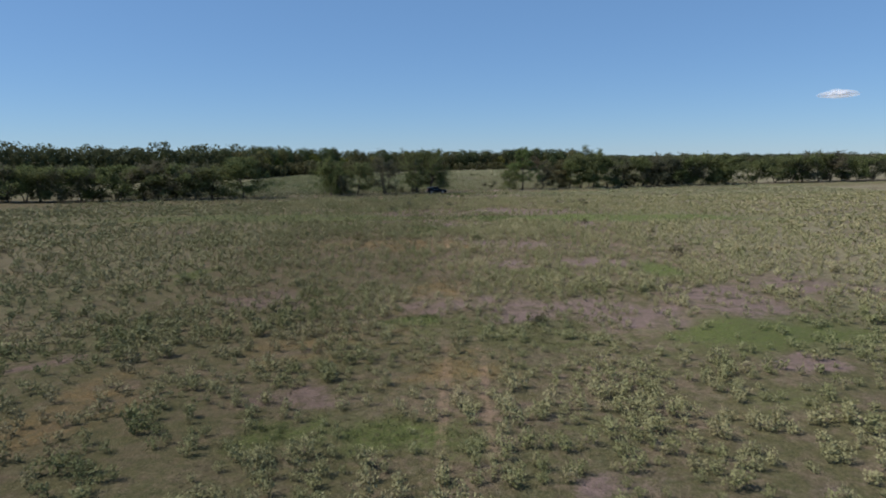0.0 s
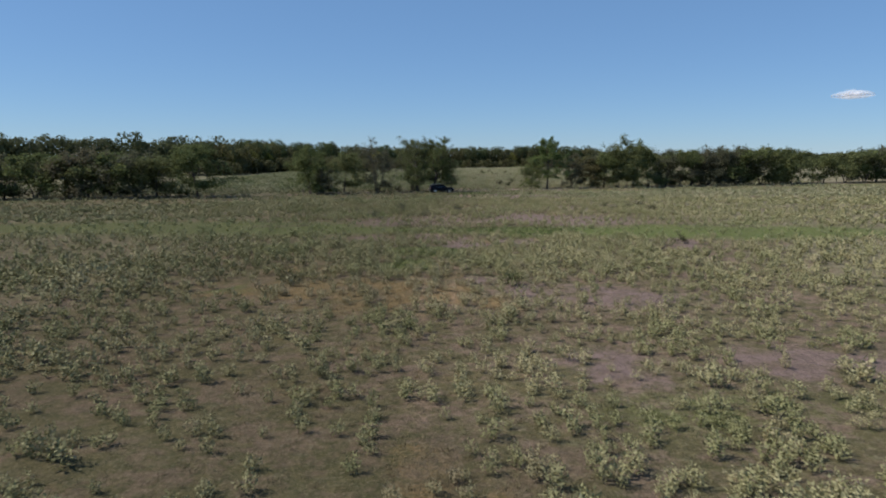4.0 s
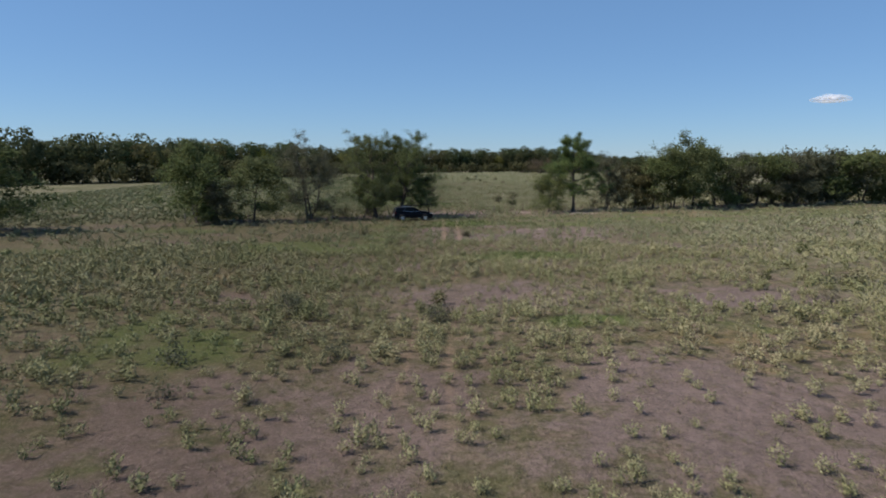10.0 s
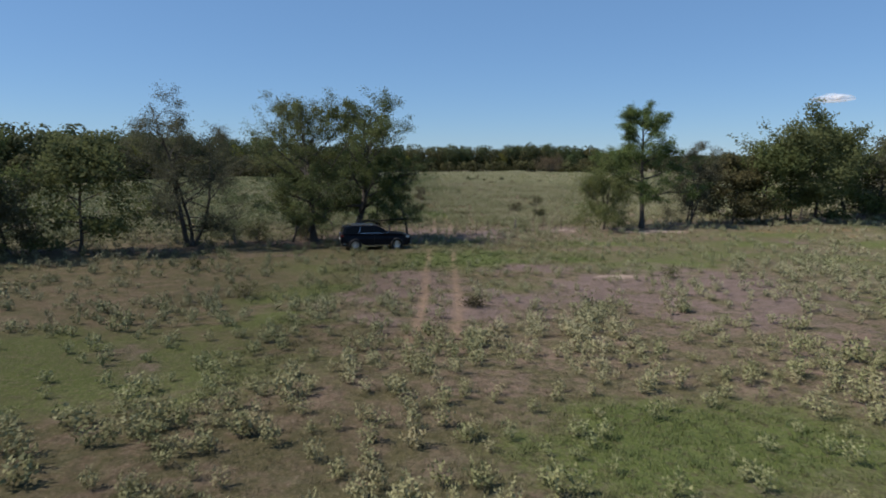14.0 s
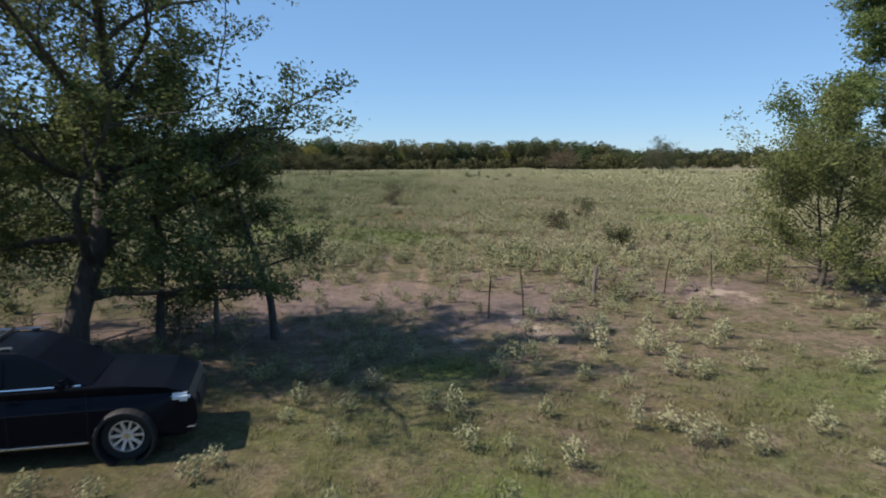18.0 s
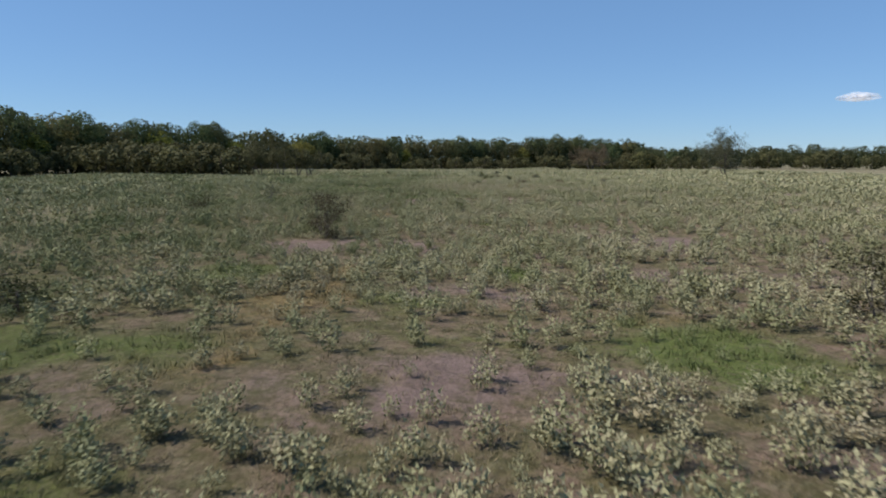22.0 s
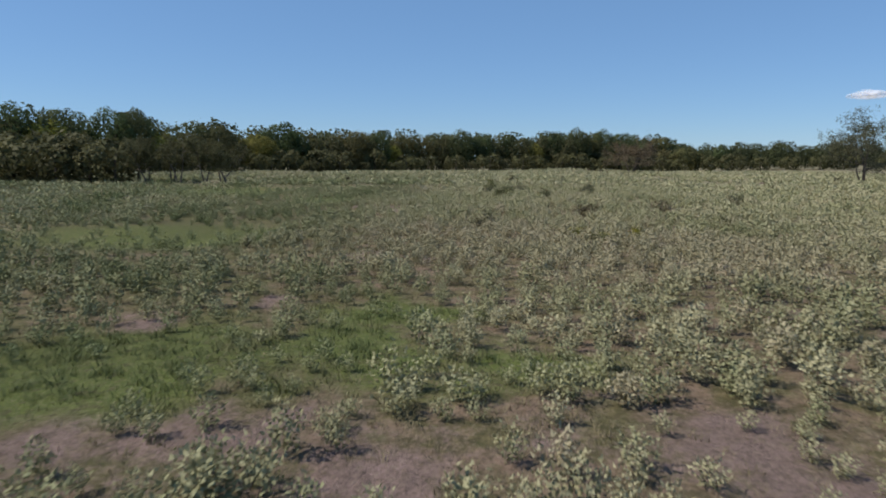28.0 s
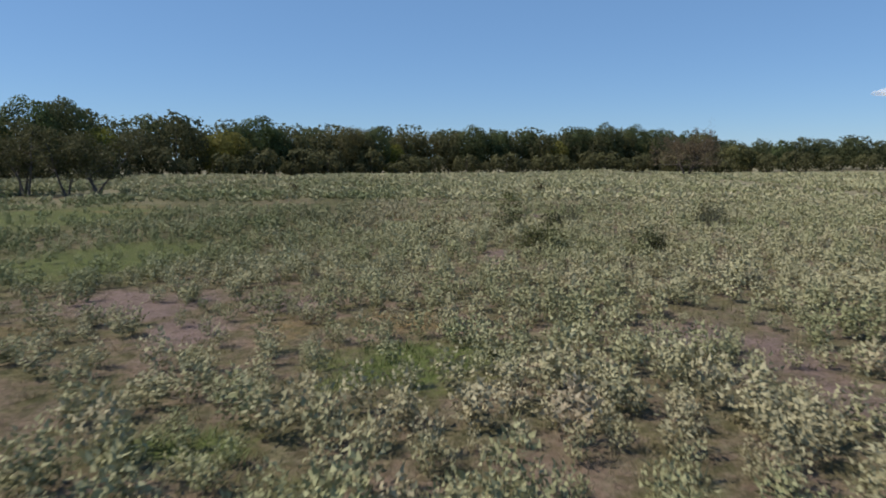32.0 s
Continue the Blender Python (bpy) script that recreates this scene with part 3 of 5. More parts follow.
def tree_meshes(seed, height, spread, stems=1, leaves=5000, leaf=0.14, crown_from=0.22, lean=0.12, clump=0.42, limbs=8, thick=0.16, detail=2, low=0.3, ascend=0.0):
    """Wood and leaves of a branching tree with an open, uneven crown."""
    rng = np.random.default_rng(seed)
    wood, ends = [], []
    for k in range(stems):
        a = rng.uniform(0, 2 * np.pi)
        tilt = lean if stems == 1 else rng.uniform(0.15, 0.42)
        way = np.array([math.cos(a) * tilt, math.sin(a) * tilt, 1.0])
        hh = height * (1.0 if k == 0 else rng.uniform(0.7, 0.95)) * 0.9
        base = np.array([math.cos(a), math.sin(a), 0]) * (0.0 if stems == 1 else thick * 0.9)
        base[2] = -0.15
        stem = limb(rng, base, way / np.linalg.norm(way), hh, 0.10, 9, 0.03)
        th = thick * (1.0 if stems == 1 else 0.7)
        rad = th * np.linspace(1.0, 0.12, len(stem)) ** 0.9
        rad[0] *= 1.5
        wood.append(tube(stem, rad, 8))
        for j in range(limbs):
            f = crown_from + (0.95 - crown_from) * (j + rng.uniform(0, 0.8)) / limbs
            s = f * (len(stem) - 1)
            i = int(s)
            p0 = stem[i] + (stem[min(i + 1, len(stem) - 1)] - stem[i]) * (s - i)
            a2 = j * 2.4 + rng.uniform(-0.5, 0.5)
            up = -0.12 + 1.05 * f + ascend
            reach = spread * (1.15 - 0.75 * abs(f - 0.45) / 0.55) * rng.uniform(0.65, 1.15)
            w2 = np.array([math.cos(a2), math.sin(a2), up])
            br = limb(rng, p0, w2 / np.linalg.norm(w2), reach, 0.16, 6, 0.02)
            r2 = np.interp(f, [0, 1], [th * 0.5, th * 0.16])
            wood.append(tube(br, r2 * np.linspace(1, 0.2, len(br)), 5))
            ends.extend([br[3], br[4], br[5]])
            for q in range(6):
                g = 0.3 + 0.7 * (q + rng.uniform(0, 1)) / 6
                s2 = min(g, 0.99) * (len(br) - 1)
                i2 = int(s2)
                p1 = br[i2] + (br[i2 + 1] - br[i2]) * (s2 - i2)
                w3 = (br[-1] - br[0]) / (np.linalg.norm(br[-1] - br[0]) + 1e-6) * 0.6 + rng.normal(size=3) * 0.6 + np.array([0, 0, 0.25])
                tw = limb(rng, p1, w3 / np.linalg.norm(w3), reach * rng.uniform(0.25, 0.5) , 0.2, 4)
                if detail > 1:
                    wood.append(tube(tw, r2 * 0.32 * np.linspace(1, 0.3, len(tw)), 3))
                ends.extend([tw[2], tw[4]])
                for u in range(3):
                    w4 = (tw[-1] - tw[0]) / (np.linalg.norm(tw[-1] - tw[0]) + 1e-6) * 0.7 + rng.normal(size=3) * 0.7 + np.array([0, 0, 0.3])
                    st = limb(rng, tw[1 + u], w4 / np.linalg.norm(w4), reach * rng.uniform(0.12, 0.26), 0.15, 3)
                    if detail > 2:
                        wood.append(tube(st, np.array([0.011, 0.009, 0.006, 0.003]), 3))
                    ends.extend([st[1], st[2], st[3], st[3]])
    ends = np.array(ends)
    pick = rng.integers(0, len(ends), leaves)
    weight = rng.uniform(0.45, 1.0, len(ends))
    keep = rng.uniform(size=leaves) < weight[pick]
    pick = pick[keep]
    spots = ends[pick] + rng.normal(size=(len(pick), 3)) * np.array([clump, clump, clump * 0.75])
    above = spots[:, 2] > low
    spots, pick = spots[above], pick[above]
    tone = np.clip(0.5 + 0.28 * rng.normal(size=len(ends))[pick] + 0.16 * rng.normal(size=len(pick)), 0, 1)
    nor = unit(unit(spots - np.array([0, 0, height * 0.5])) * 0.7 + unit(spots - ends[pick]) * 0.45 + rng.normal(size=spots.shape) * 0.35 + np.array([0, 0, 0.2]))
    lv, lq = leaf_blades(rng, spots, leaf, leaf * 0.55, nor)
    wv, wq = joined(wood)
    return quad_mesh("trunk", wv, wq, True), quad_mesh("crown", lv, lq, normals=np.repeat(nor, 3, 0), tint=np.repeat(tone, 3))


def tree_thing(name, meshes, bark, leaf, label, category="tree", group=""):
    top = tagged(new(name), label, category, group)
    part("trunk", meshes[0], bark, top)
    part("crown", meshes[1], leaf, top)
    return top


def seat(ob, x, y, turn=0.0, scale=1.0, wide=1.0, sink=0.0):
    ob.matrix_basis = Matrix.LocRotScale((x, y, float(ground_z(x, y)) - sink), Euler((0, 0, turn)), (scale * wide, scale * wide, scale))
    return ob


# hedgerow trees along the fence: a few near ones of their own, the rest from six forms
HEDGE = "trees along the fence"
near_trees = [
    ("tree", tree_meshes(101, 11.6, 6.0, 1, 50000, 0.125, 0.15, limbs=21, thick=0.27, clump=0.20, detail=3, low=1.5, ascend=0.16), -12.0, 183.4, "green elm with a stout dark trunk beside the parked car", M_LEAF),
    ("tree", tree_meshes(113, 11.8, 5.8, 1, 62000, 0.125, 0.14, limbs=23, thick=0.31, clump=0.20, detail=3, low=1.4, ascend=0.12), -8.8, 183.8, "broad green elm shading the parked car", M_LEAF),
    ("tree", tree_meshes(103, 5.7, 1.7, 1, 13000, 0.075, 0.42, 0.16, limbs=8, thick=0.12, clump=0.13, detail=3), -4.6, 186.4, "small leaning tree with a bare curved trunk", M_LEAF),
    ("tree", tree_meshes(104, 6.4, 3.4, 3, 40000, 0.11, 0.08, limbs=10, thick=0.11, clump=0.20, detail=3), 13.2, 192.7, "low rounded olive tree at the fence", M_LEAF_OLIVE_LIGHT),
    ("tree", tree_meshes(108, 7.4, 3.4, 2, 34000, 0.12, 0.14, limbs=10, thick=0.12, clump=0.18, detail=3, low=1.5), -13.7, 183.0, "bushy olive tree beside the taller elms", M_LEAF),
    ("tree", tree_meshes(109, 7.0, 3.2, 1, 24000, 0.12, 0.22, limbs=12, thick=0.12, clump=0.18, detail=3, low=1.3), -7.2, 185.2, "smaller dense elm among the taller ones", M_LEAF),
    ("tree", tree_meshes(116, 11.8, 4.4, 1, 56000, 0.15, 0.27, limbs=18, thick=0.24, clump=0.22, detail=3, ascend=0.05), 17.2, 193.9, "tall green tree with an open ragged crown", M_LEAF_BRIGHT),
    ("tree", tree_meshes(106, 8.8, 3.2, 3, 30000, 0.14, 0.12, limbs=9, thick=0.15, clump=0.2, detail=2), 23.2, 198.4, "many-stemmed tree with a thin greyish crown", M_LEAF_GREY),
    ("tree", tree_meshes(107, 12.2, 4.8, 4, 50000, 0.115, 0.12, limbs=9, thick=0.19, clump=0.2, detail=3), -20.4, 179.4, "thinly leaved tree with four grey stems", M_LEAF_GREY),
]
for nm, meshes, x, y, label, leaf in near_trees:
    seat(tree_thing(nm, meshes, M_BARK, leaf, label, group=HEDGE), x, y)

forms = [
    tree_thing("tree", tree_meshes(201, 9.3, 4.6, 2, 15000, 0.30, 0.14, limbs=11, clump=0.36, detail=1, low=0.4), M_BARK, M_LEAF, "broad dark green elm in the hedgerow", group=HEDGE),
    tree_thing("tree", tree_meshes(202, 9.0, 4.6, 1, 14500, 0.30, 0.13, limbs=16, clump=0.36, detail=1, low=0.4), M_BARK, M_LEAF, "round dark green hedgerow tree", group=HEDGE),
    tree_thing("tree", tree_meshes(203, 8.6, 3.9, 3, 11000, 0.28, 0.14, limbs=9, clump=0.36, detail=1, low=0.4), M_BARK, M_LEAF_GREY, "thin greyish many-stemmed hedgerow tree", group=HEDGE),
    tree_thing("tree", tree_meshes(204, 11.6, 5.0, 2, 17000, 0.31, 0.12, limbs=12, clump=0.38, detail=1, low=0.5), M_BARK, M_LEAF, "tall bright green tree in the hedgerow", group=HEDGE),
    tree_thing("tree", tree_meshes(206, 9.2, 4.6, 2, 6500, 0.46, 0.14, limbs=10, clump=0.4, detail=0, low=0.4), M_BARK, M_LEAF, "dark green tree in the long hedgerow", group=HEDGE),
    tree_thing("tree", tree_meshes(207, 8.8, 4.4, 3, 6000, 0.44, 0.13, limbs=8, clump=0.4, detail=0, low=0.4), M_BARK, M_LEAF_GREY, "greyish green tree in the long hedgerow", group=HEDGE),
    tree_thing("tree", tree_meshes(205, 8.0, 4.3, 2, 12500, 0.30, 0.10, limbs=11, clump=0.36, detail=1, low=0.8), M_BARK, M_SHRUB, "low spreading olive green hedgerow tree", group=HEDGE),
]
row = [  # x, form, size
    (-140, 0, 1.0), (-132, 1, 1.0), (-124, 4, 1.0), (-117, 0, 1.05), (-110, 1, 1.0), (-104, 2, 1.0),
    (-100.7, 0, 1.02), (-97.2, 1, 0.95), (-93.6, 2, 1.0), (-88.9, 0, 1.05), (-86.5, 4, 0.95), (-81, 1, 1.03), (-75.4, 0, 1.0),
    (-71.7, 4, 1.05), (-68, 1, 1.0), (-63.5, 2, 1.05), (-59.7, 0, 1.0), (-52.9, 1, 1.1), (-33.4, 0, 1.0), (-30.8, 2, 0.62), (-27.0, 1, 0.95),
    (27.8, 4, 0.9), (31.5, 1, 0.9), (35.2, 3, 1.0), (39.2, 1, 1.1), (43.8, 3, 0.95), (48.2, 2, 1.1), (52.4, 1, 1.0), (55.2, 2, 1.1),
    (60.2, 2, 1.15), (64.5, 4, 1.05), (68.8, 1, 1.08), (72, 2, 1.1), (76.5, 0, 1.1), (82.4, 1, 1.0), (86.3, 0, 1.12), (97.6, 3, 0.85), (104.3, 0, 1.0),
    (111.2, 1, 1.0), (115.8, 2, 1.1), (122.9, 1, 1.1), (127, 4, 1.1), (132.7, 0, 1.05), (139, 1, 1.0), (147, 2, 1.0), (155, 0, 1.0), (164, 1, 1.0),
]
used = set()
rr = np.random.default_rng(5)
for x, k, size in row:
    y = float(fence_y(x)) + rr.uniform(-0.5, 0.6)
    turn = rr.uniform(0, 6.28)
    k = k if k < 4 else 6
    if x < -56 or x > 62:
        k = 5 if k in (2, 6) else 4
    if k in used:
        ob = copy_thing(forms[k], Matrix())
    else:
        ob = forms[k]
        used.add(k)
    seat(ob, x, y, turn, size * rr.uniform(0.95, 1.05) * (0.94 if x < -40 else 1.0), 1.2 if abs(x) > 45 else 1.0)

# undergrowth below the elms by the fence
for k, (x, y, h) in enumerate(((-16.2, 182.4, 1.8), (-13.0, 184.6, 1.5), (-7.4, 186.6, 1.3))):
    ms = tree_meshes(450 + k, h, 1.1, 4, 2600, 0.10, 0.05, clump=0.22, limbs=7, thick=0.04, low=0.1)
    seat(tree_thing("bush", ms, M_TWIG, M_SHRUB, "dark leafy bush growing under the elms", "bush", "undergrowth below the elms"), x, y)

# ---- far woods ----
WOOD_L = [(-420, 10), (-260, 150), (-170, 240), (-101, 320), (-97, 385), (-80, 428), (-62, 452), (-45, 485), (-15, 526), (41, 545), (103, 597), (200, 660), (420, 760)]
WOOD_R = [(62, 518), (84, 508), (120, 502), (170, 490), (260, 468), (420, 430)]


def along(line, gap, seed, depth, jitter):
    """Places along a line, set back from it by depth metres."""
    rng, out = np.random.default_rng(seed), []
    p = np.array(line, float)
    seg = np.linalg.norm(np.diff(p, axis=0), axis=1)
    s = np.concatenate([[0], np.cumsum(seg)])
    for d in np.arange(0, s[-1], gap):
        d = d + rng.uniform(-0.3, 0.3) * gap
        x, y = np.interp(d, s, p[:, 0]), np.interp(d, s, p[:, 1])
        i = min(np.searchsorted(s, max(d, 0), side="right") - 1, len(seg) - 1)
        t = (p[i + 1] - p[i]) / seg[i]
        n = np.array([-t[1], t[0]])
        off = depth + rng.uniform(-jitter, jitter)
        out.append((x + n[0] * off, y + n[1] * off))
    return out


def wood_tree(seed, height, spread, lumps=30, leaves=4200, leaf=0.50):
    """A tree of a closed wood: a stem and a billowing rounded crown of leafy lumps down to the ground."""
    rng = np.random.default_rng(seed)
    stem = limb(rng, (0, 0, -0.2), (0, 0, 1), height * 0.85, 0.06, 6)
    cs, ns, tone, soft = [], [], [], []
    mid_crown = np.array([0, 0, height * 0.52])
    for k in range(lumps):
        up = -0.95 + 1.9 * (k + 0.5) / lumps
        a = k * 2.4 + rng.uniform(-0.4, 0.4)
        flat = (1 - up * up) ** 0.5
        way = np.array([math.cos(a) * flat, math.sin(a) * flat, up])
        c = mid_crown + way * np.array([spread * 0.66, spread * 0.66, height * 0.36]) * rng.uniform(0.85, 1.08)
        rad = spread * rng.uniform(0.36, 0.52)
        n = int(leaves / lumps)
        d = unit(rng.normal(size=(n, 3)) + way * 0.8)
        q = c + d * rad * rng.uniform(0.75, 1.08, (n, 1))
        cs.append(q)
        ns.append(d)
        soft.append(unit(d * 0.9 + way * 0.6 + rng.normal(size=(n, 3)) * 0.12))
        tone.append(np.clip(rng.normal(0.5, 0.26) + 0.10 * rng.normal(size=n), 0, 1))
    cs, ns = np.concatenate(cs), np.concatenate(ns)
    cs[:, 2] = np.clip(cs[:, 2], 0.25, None)
    nn = ns + rng.normal(size=ns.shape) * 0.35
    u = unit(np.cross(nn, rng.normal(size=ns.shape)))
    w = unit(np.cross(nn, u))
    ll = leaf * rng.uniform(0.5, 1.25, (len(cs), 1)) / 2
    v = np.stack([cs - u * ll - w * ll * 0.75, cs + u * ll, cs - u * ll + w * ll * 0.75], 1).reshape(-1, 3)
    tv, tq = tube(stem, np.linspace(0.2, 0.05, len(stem)), 6)
    return quad_mesh("trunk", tv, tq, True), quad_mesh("crown", v, np.arange(len(v)).reshape(-1, 3), normals=np.repeat(np.concatenate(soft), 3, 0), tint=np.repeat(np.concatenate(tone), 3))


wood_forms = [
    tree_thing("tree", wood_tree(301, 13.6, 4.5), M_BARK, M_LEAF_FAR, "tall dark green tree at the edge of the wood", group="trees of the far wood"),
    tree_thing("tree", wood_tree(302, 12.0, 4.7), M_BARK, M_LEAF_OLIVE, "rounded olive tree at the edge of the wood", group="trees of the far wood"),
    tree_thing("tree", wood_tree(303, 14.6, 4.2), M_BARK, M_LEAF_FAR, "high-crowned dark tree at the edge of the wood", group="trees of the far wood"),
    tree_thing("tree", wood_tree(304, 9.6, 4.4), M_BARK, M_LEAF_GOLD, "lower yellowish green tree at the wood's edge", group="trees of the far wood"),
    tree_thing("tree", wood_tree(308, 11.5, 4.2, leaves=2600), M_TWIG, M_SCRUB, "half-bare brownish tree at the edge of the wood", group="trees of the far wood"),
    tree_thing("tree", wood_tree(305, 13.6, 5.0, 16, 1100, 0.95), M_BARK, M_LEAF_FAR, "dark green tree of the distant wood", group="trees of the far wood"),
    tree_thing("tree", wood_tree(306, 11.6, 5.0, 16, 1100, 0.95), M_BARK, M_LEAF_OLIVE, "olive green tree of the distant wood", group="trees of the far wood"),
]
spots = [(p, 1.0) for p in along(WOOD_L, 5.2, 71, 4.0, 3.0)] + [(p, 0.78) for p in along(WOOD_R, 6.4, 72, 4.0, 2.5)]
rr = np.random.default_rng(6)
used, distant = set(), []
for (x, y), size in spots:
    if x > 100 or x < -112:
        distant.append((x, y, size))
        continue
    k = int(rr.integers(5, 7)) if x > 75 or x < -105 else int(rr.integers(0, 5))
    if k in used:
        ob = copy_thing(wood_forms[k], Matrix())
    else:
        ob = wood_forms[k]
        used.add(k)
    seat(ob, x, y, rr.uniform(0, 6.28), size * rr.uniform(0.78, 1.10) * (float(np.interp(x, [-100, -85, -55, 0], [1.12, 1.04, 1.08, 1.22])) if size == 1.0 else 0.98), rr.uniform(0.9, 1.2))

# low scrub along the foot of the wood
scrub = tree_thing("tree", wood_tree(307, 5.6, 3.6, 10, 900, 0.62), M_BARK, M_SCRUB, "low brownish green scrub tree at the wood's foot", group="scrub along the wood")
first = True
for (x, y) in along([(-165, 241), (-100, 312), (-93, 383), (-77, 424), (-58, 448), (-40, 480), (-15, 518), (41, 536), (100, 588)], 7.0, 75, 0.5, 2.0) + along([(62, 513), (86, 503), (120, 497), (170, 485), (240, 468)], 9.0, 76, 0.5, 2.0):
    ob = scrub if first else copy_thing(scrub, Matrix())
    first = False
    seat(ob, x, y, rr.uniform(0, 6.28), rr.uniform(0.6, 1.35), rr.uniform(0.9, 1.3))

# the wood behind its edge, uncountable
pieces, tones, n = [], [], 0
rr = np.random.default_rng(8)
for line, size, rows in ((WOOD_L, 1.05, (10, 18)), (WOOD_R, 0.74, (10, 17))):
    for dep in (4,) + rows:
        for x, y in [(a, b) for a, b, s in distant if s == (1.0 if line is WOOD_L else 0.78)] if dep == 4 else along(line, 6.5, int(dep * 7), dep, 3.0):
            k = [o for o in wood_forms[int(rr.integers(5, 7))].children if o.name.startswith("crown")][0].data
            v = np.empty(len(k.vertices) * 3, np.float32)
            k.vertices.foreach_get("co", v)
            v = v.reshape(-1, 3, 3)
            v = v[(rr.uniform(size=len(v)) < (0.9 if dep == 4 else 0.5)) & (v[:, 0, 2] > (0.3 if dep < 18 else 5.0))].reshape(-1, 3)
            a, s = rr.uniform(0, 6.28), size * rr.uniform(0.85, 1.12) * (float(np.interp(x, [-100, -85, -55, 0, 95, 125], [1.12, 1.06, 1.08, 1.2, 1.1, 0.66])) if line is WOOD_L else 1.0)
            v = np.stack([v[:, 0] * math.cos(a) - v[:, 1] * math.sin(a), v[:, 0] * math.sin(a) + v[:, 1] * math.cos(a), v[:, 2]], 1) * s + np.array([x, y, float(ground_z(x, y))])
            pieces.append((v, np.arange(len(v)).reshape(-1, 3)))
            tones.append(np.clip(np.repeat(rr.normal(0.35, 0.25) + 0.15 * rr.normal(size=len(v) // 3), 3), 0, 1))
v, q = joined(pieces)
tagged(part("woodland", quad_mesh("woodland", v, q, tint=np.concatenate(tones)), M_LEAF_FAR), "dense dark green woodland behind the pasture", "woodland", kind="stuff")

# lone trees in the far pasture
seat(tree_thing("tree", tree_meshes(401, 10.4, 5.4, 4, 13000, 0.24, 0.25, limbs=9, clump=0.3), M_BARK, M_LEAF_GREY, "half-bare grey tree standing alone in the pasture"), 61.4, 365.3)
seat(tree_thing("tree", tree_meshes(402, 7.2, 6.2, 3, 13000, 0.28, 0.3, limbs=10, clump=0.32, thick=0.36, low=2.0), M_BARK, M_LEAF_BROWN, "low spreading brownish lone tree before the wood"), 43.5, 435.0)
for k, (x, y, h) in enumerate(((-32.6, 358.5, 6.8), (-34.0, 360.0, 7.4), (-35.8, 358.6, 7.0), (-39.5, 358.2, 6.8), (-41.5, 360.5, 7.4), (-44.6, 359.0, 6.6), (-47.4, 361.5, 7.2))):
    seat(tree_thing("tree", tree_meshes(410 + k, h, 2.7, 2, 5200, 0.22, 0.28, limbs=8, clump=0.32, thick=0.17, low=1.7), M_TWIG, M_SCRUB,
                    "thin brownish tree with bare lower trunks", group="thin trees before the wood"), x, y)
# bushy scrub that reaches out from the wood
for k, (x, y, size) in enumerate(((-49.5, 359.5, 1.1), (-54.0, 361.0, 1.2), (-58.5, 359.8, 1.0), (-63.0, 362.5, 1.25), (-68.0, 363.5, 1.1), (-73.5, 366.0, 1.25), (-79.0, 368.0, 1.1), (-85.0, 369.0, 1.3), (-91.0, 372.0, 1.2),
                                  (-60.5, 366.5, 1.3), (-70.5, 370.0, 1.35), (-81.0, 375.0, 1.4))):
    seat(copy_thing(scrub, Matrix()), x, y, k * 1.9, size, 1.15)
# ---- weeds and grass ----
def weed_form(seed, stems, height, spread, per, leaf, heads):
    """A bushy weed: a dome of upright stems from one root, leafy to the top; verts, tone rising with height to a pale
    top, normals.
    """
    rng = np.random.default_rng(seed)
    vs, tone, nor = [], [], []
    for s in range(stems):
        a, u = s * 2.4 + rng.uniform(-0.5, 0.5), ((s + rng.uniform(0.1, 0.9)) / stems) ** 0.6
        out, h = spread * u, height * (1.0 - 0.42 * u * u) * rng.uniform(0.78, 1.12)
        for k in range(per):
            f = 0.12 + 0.88 * ((k + rng.uniform(0, 1)) / per) ** 0.75
            r = out * (0.25 + 0.75 * f ** 0.8)
            c = np.array([math.cos(a) * r, math.sin(a) * r, h * f]) + rng.normal(size=3) * np.array([0.03, 0.03, 0.015])
            b_ = a + rng.normal() * 1.3
            d = np.array([math.cos(b_), math.sin(b_), rng.uniform(-0.4, 0.8) if f < 0.9 else rng.uniform(0.4, 2.2)])
            d /= np.linalg.norm(d)
            n = unit(np.array([c[0] / spread, c[1] / spread, (c[2] - 0.25 * height) / height * 1.5]) + rng.normal(size=3) * 0.14)
            w = unit(np.cross(d, n + rng.normal(size=3) * 0.45))
            ll, ww = leaf * rng.uniform(0.7, 1.3), leaf * rng.uniform(0.32, 0.48)
            vs += [c + w * ww - d * ll * 0.3, c + d * ll * 0.8, c - w * ww - d * ll * 0.3]
            nor += [n + np.array([0.0, 0.0, 0.55])] * 3
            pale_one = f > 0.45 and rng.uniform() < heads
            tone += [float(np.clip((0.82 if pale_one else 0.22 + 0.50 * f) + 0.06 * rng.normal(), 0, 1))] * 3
    return np.array(vs), np.array(tone), unit(np.array(nor))


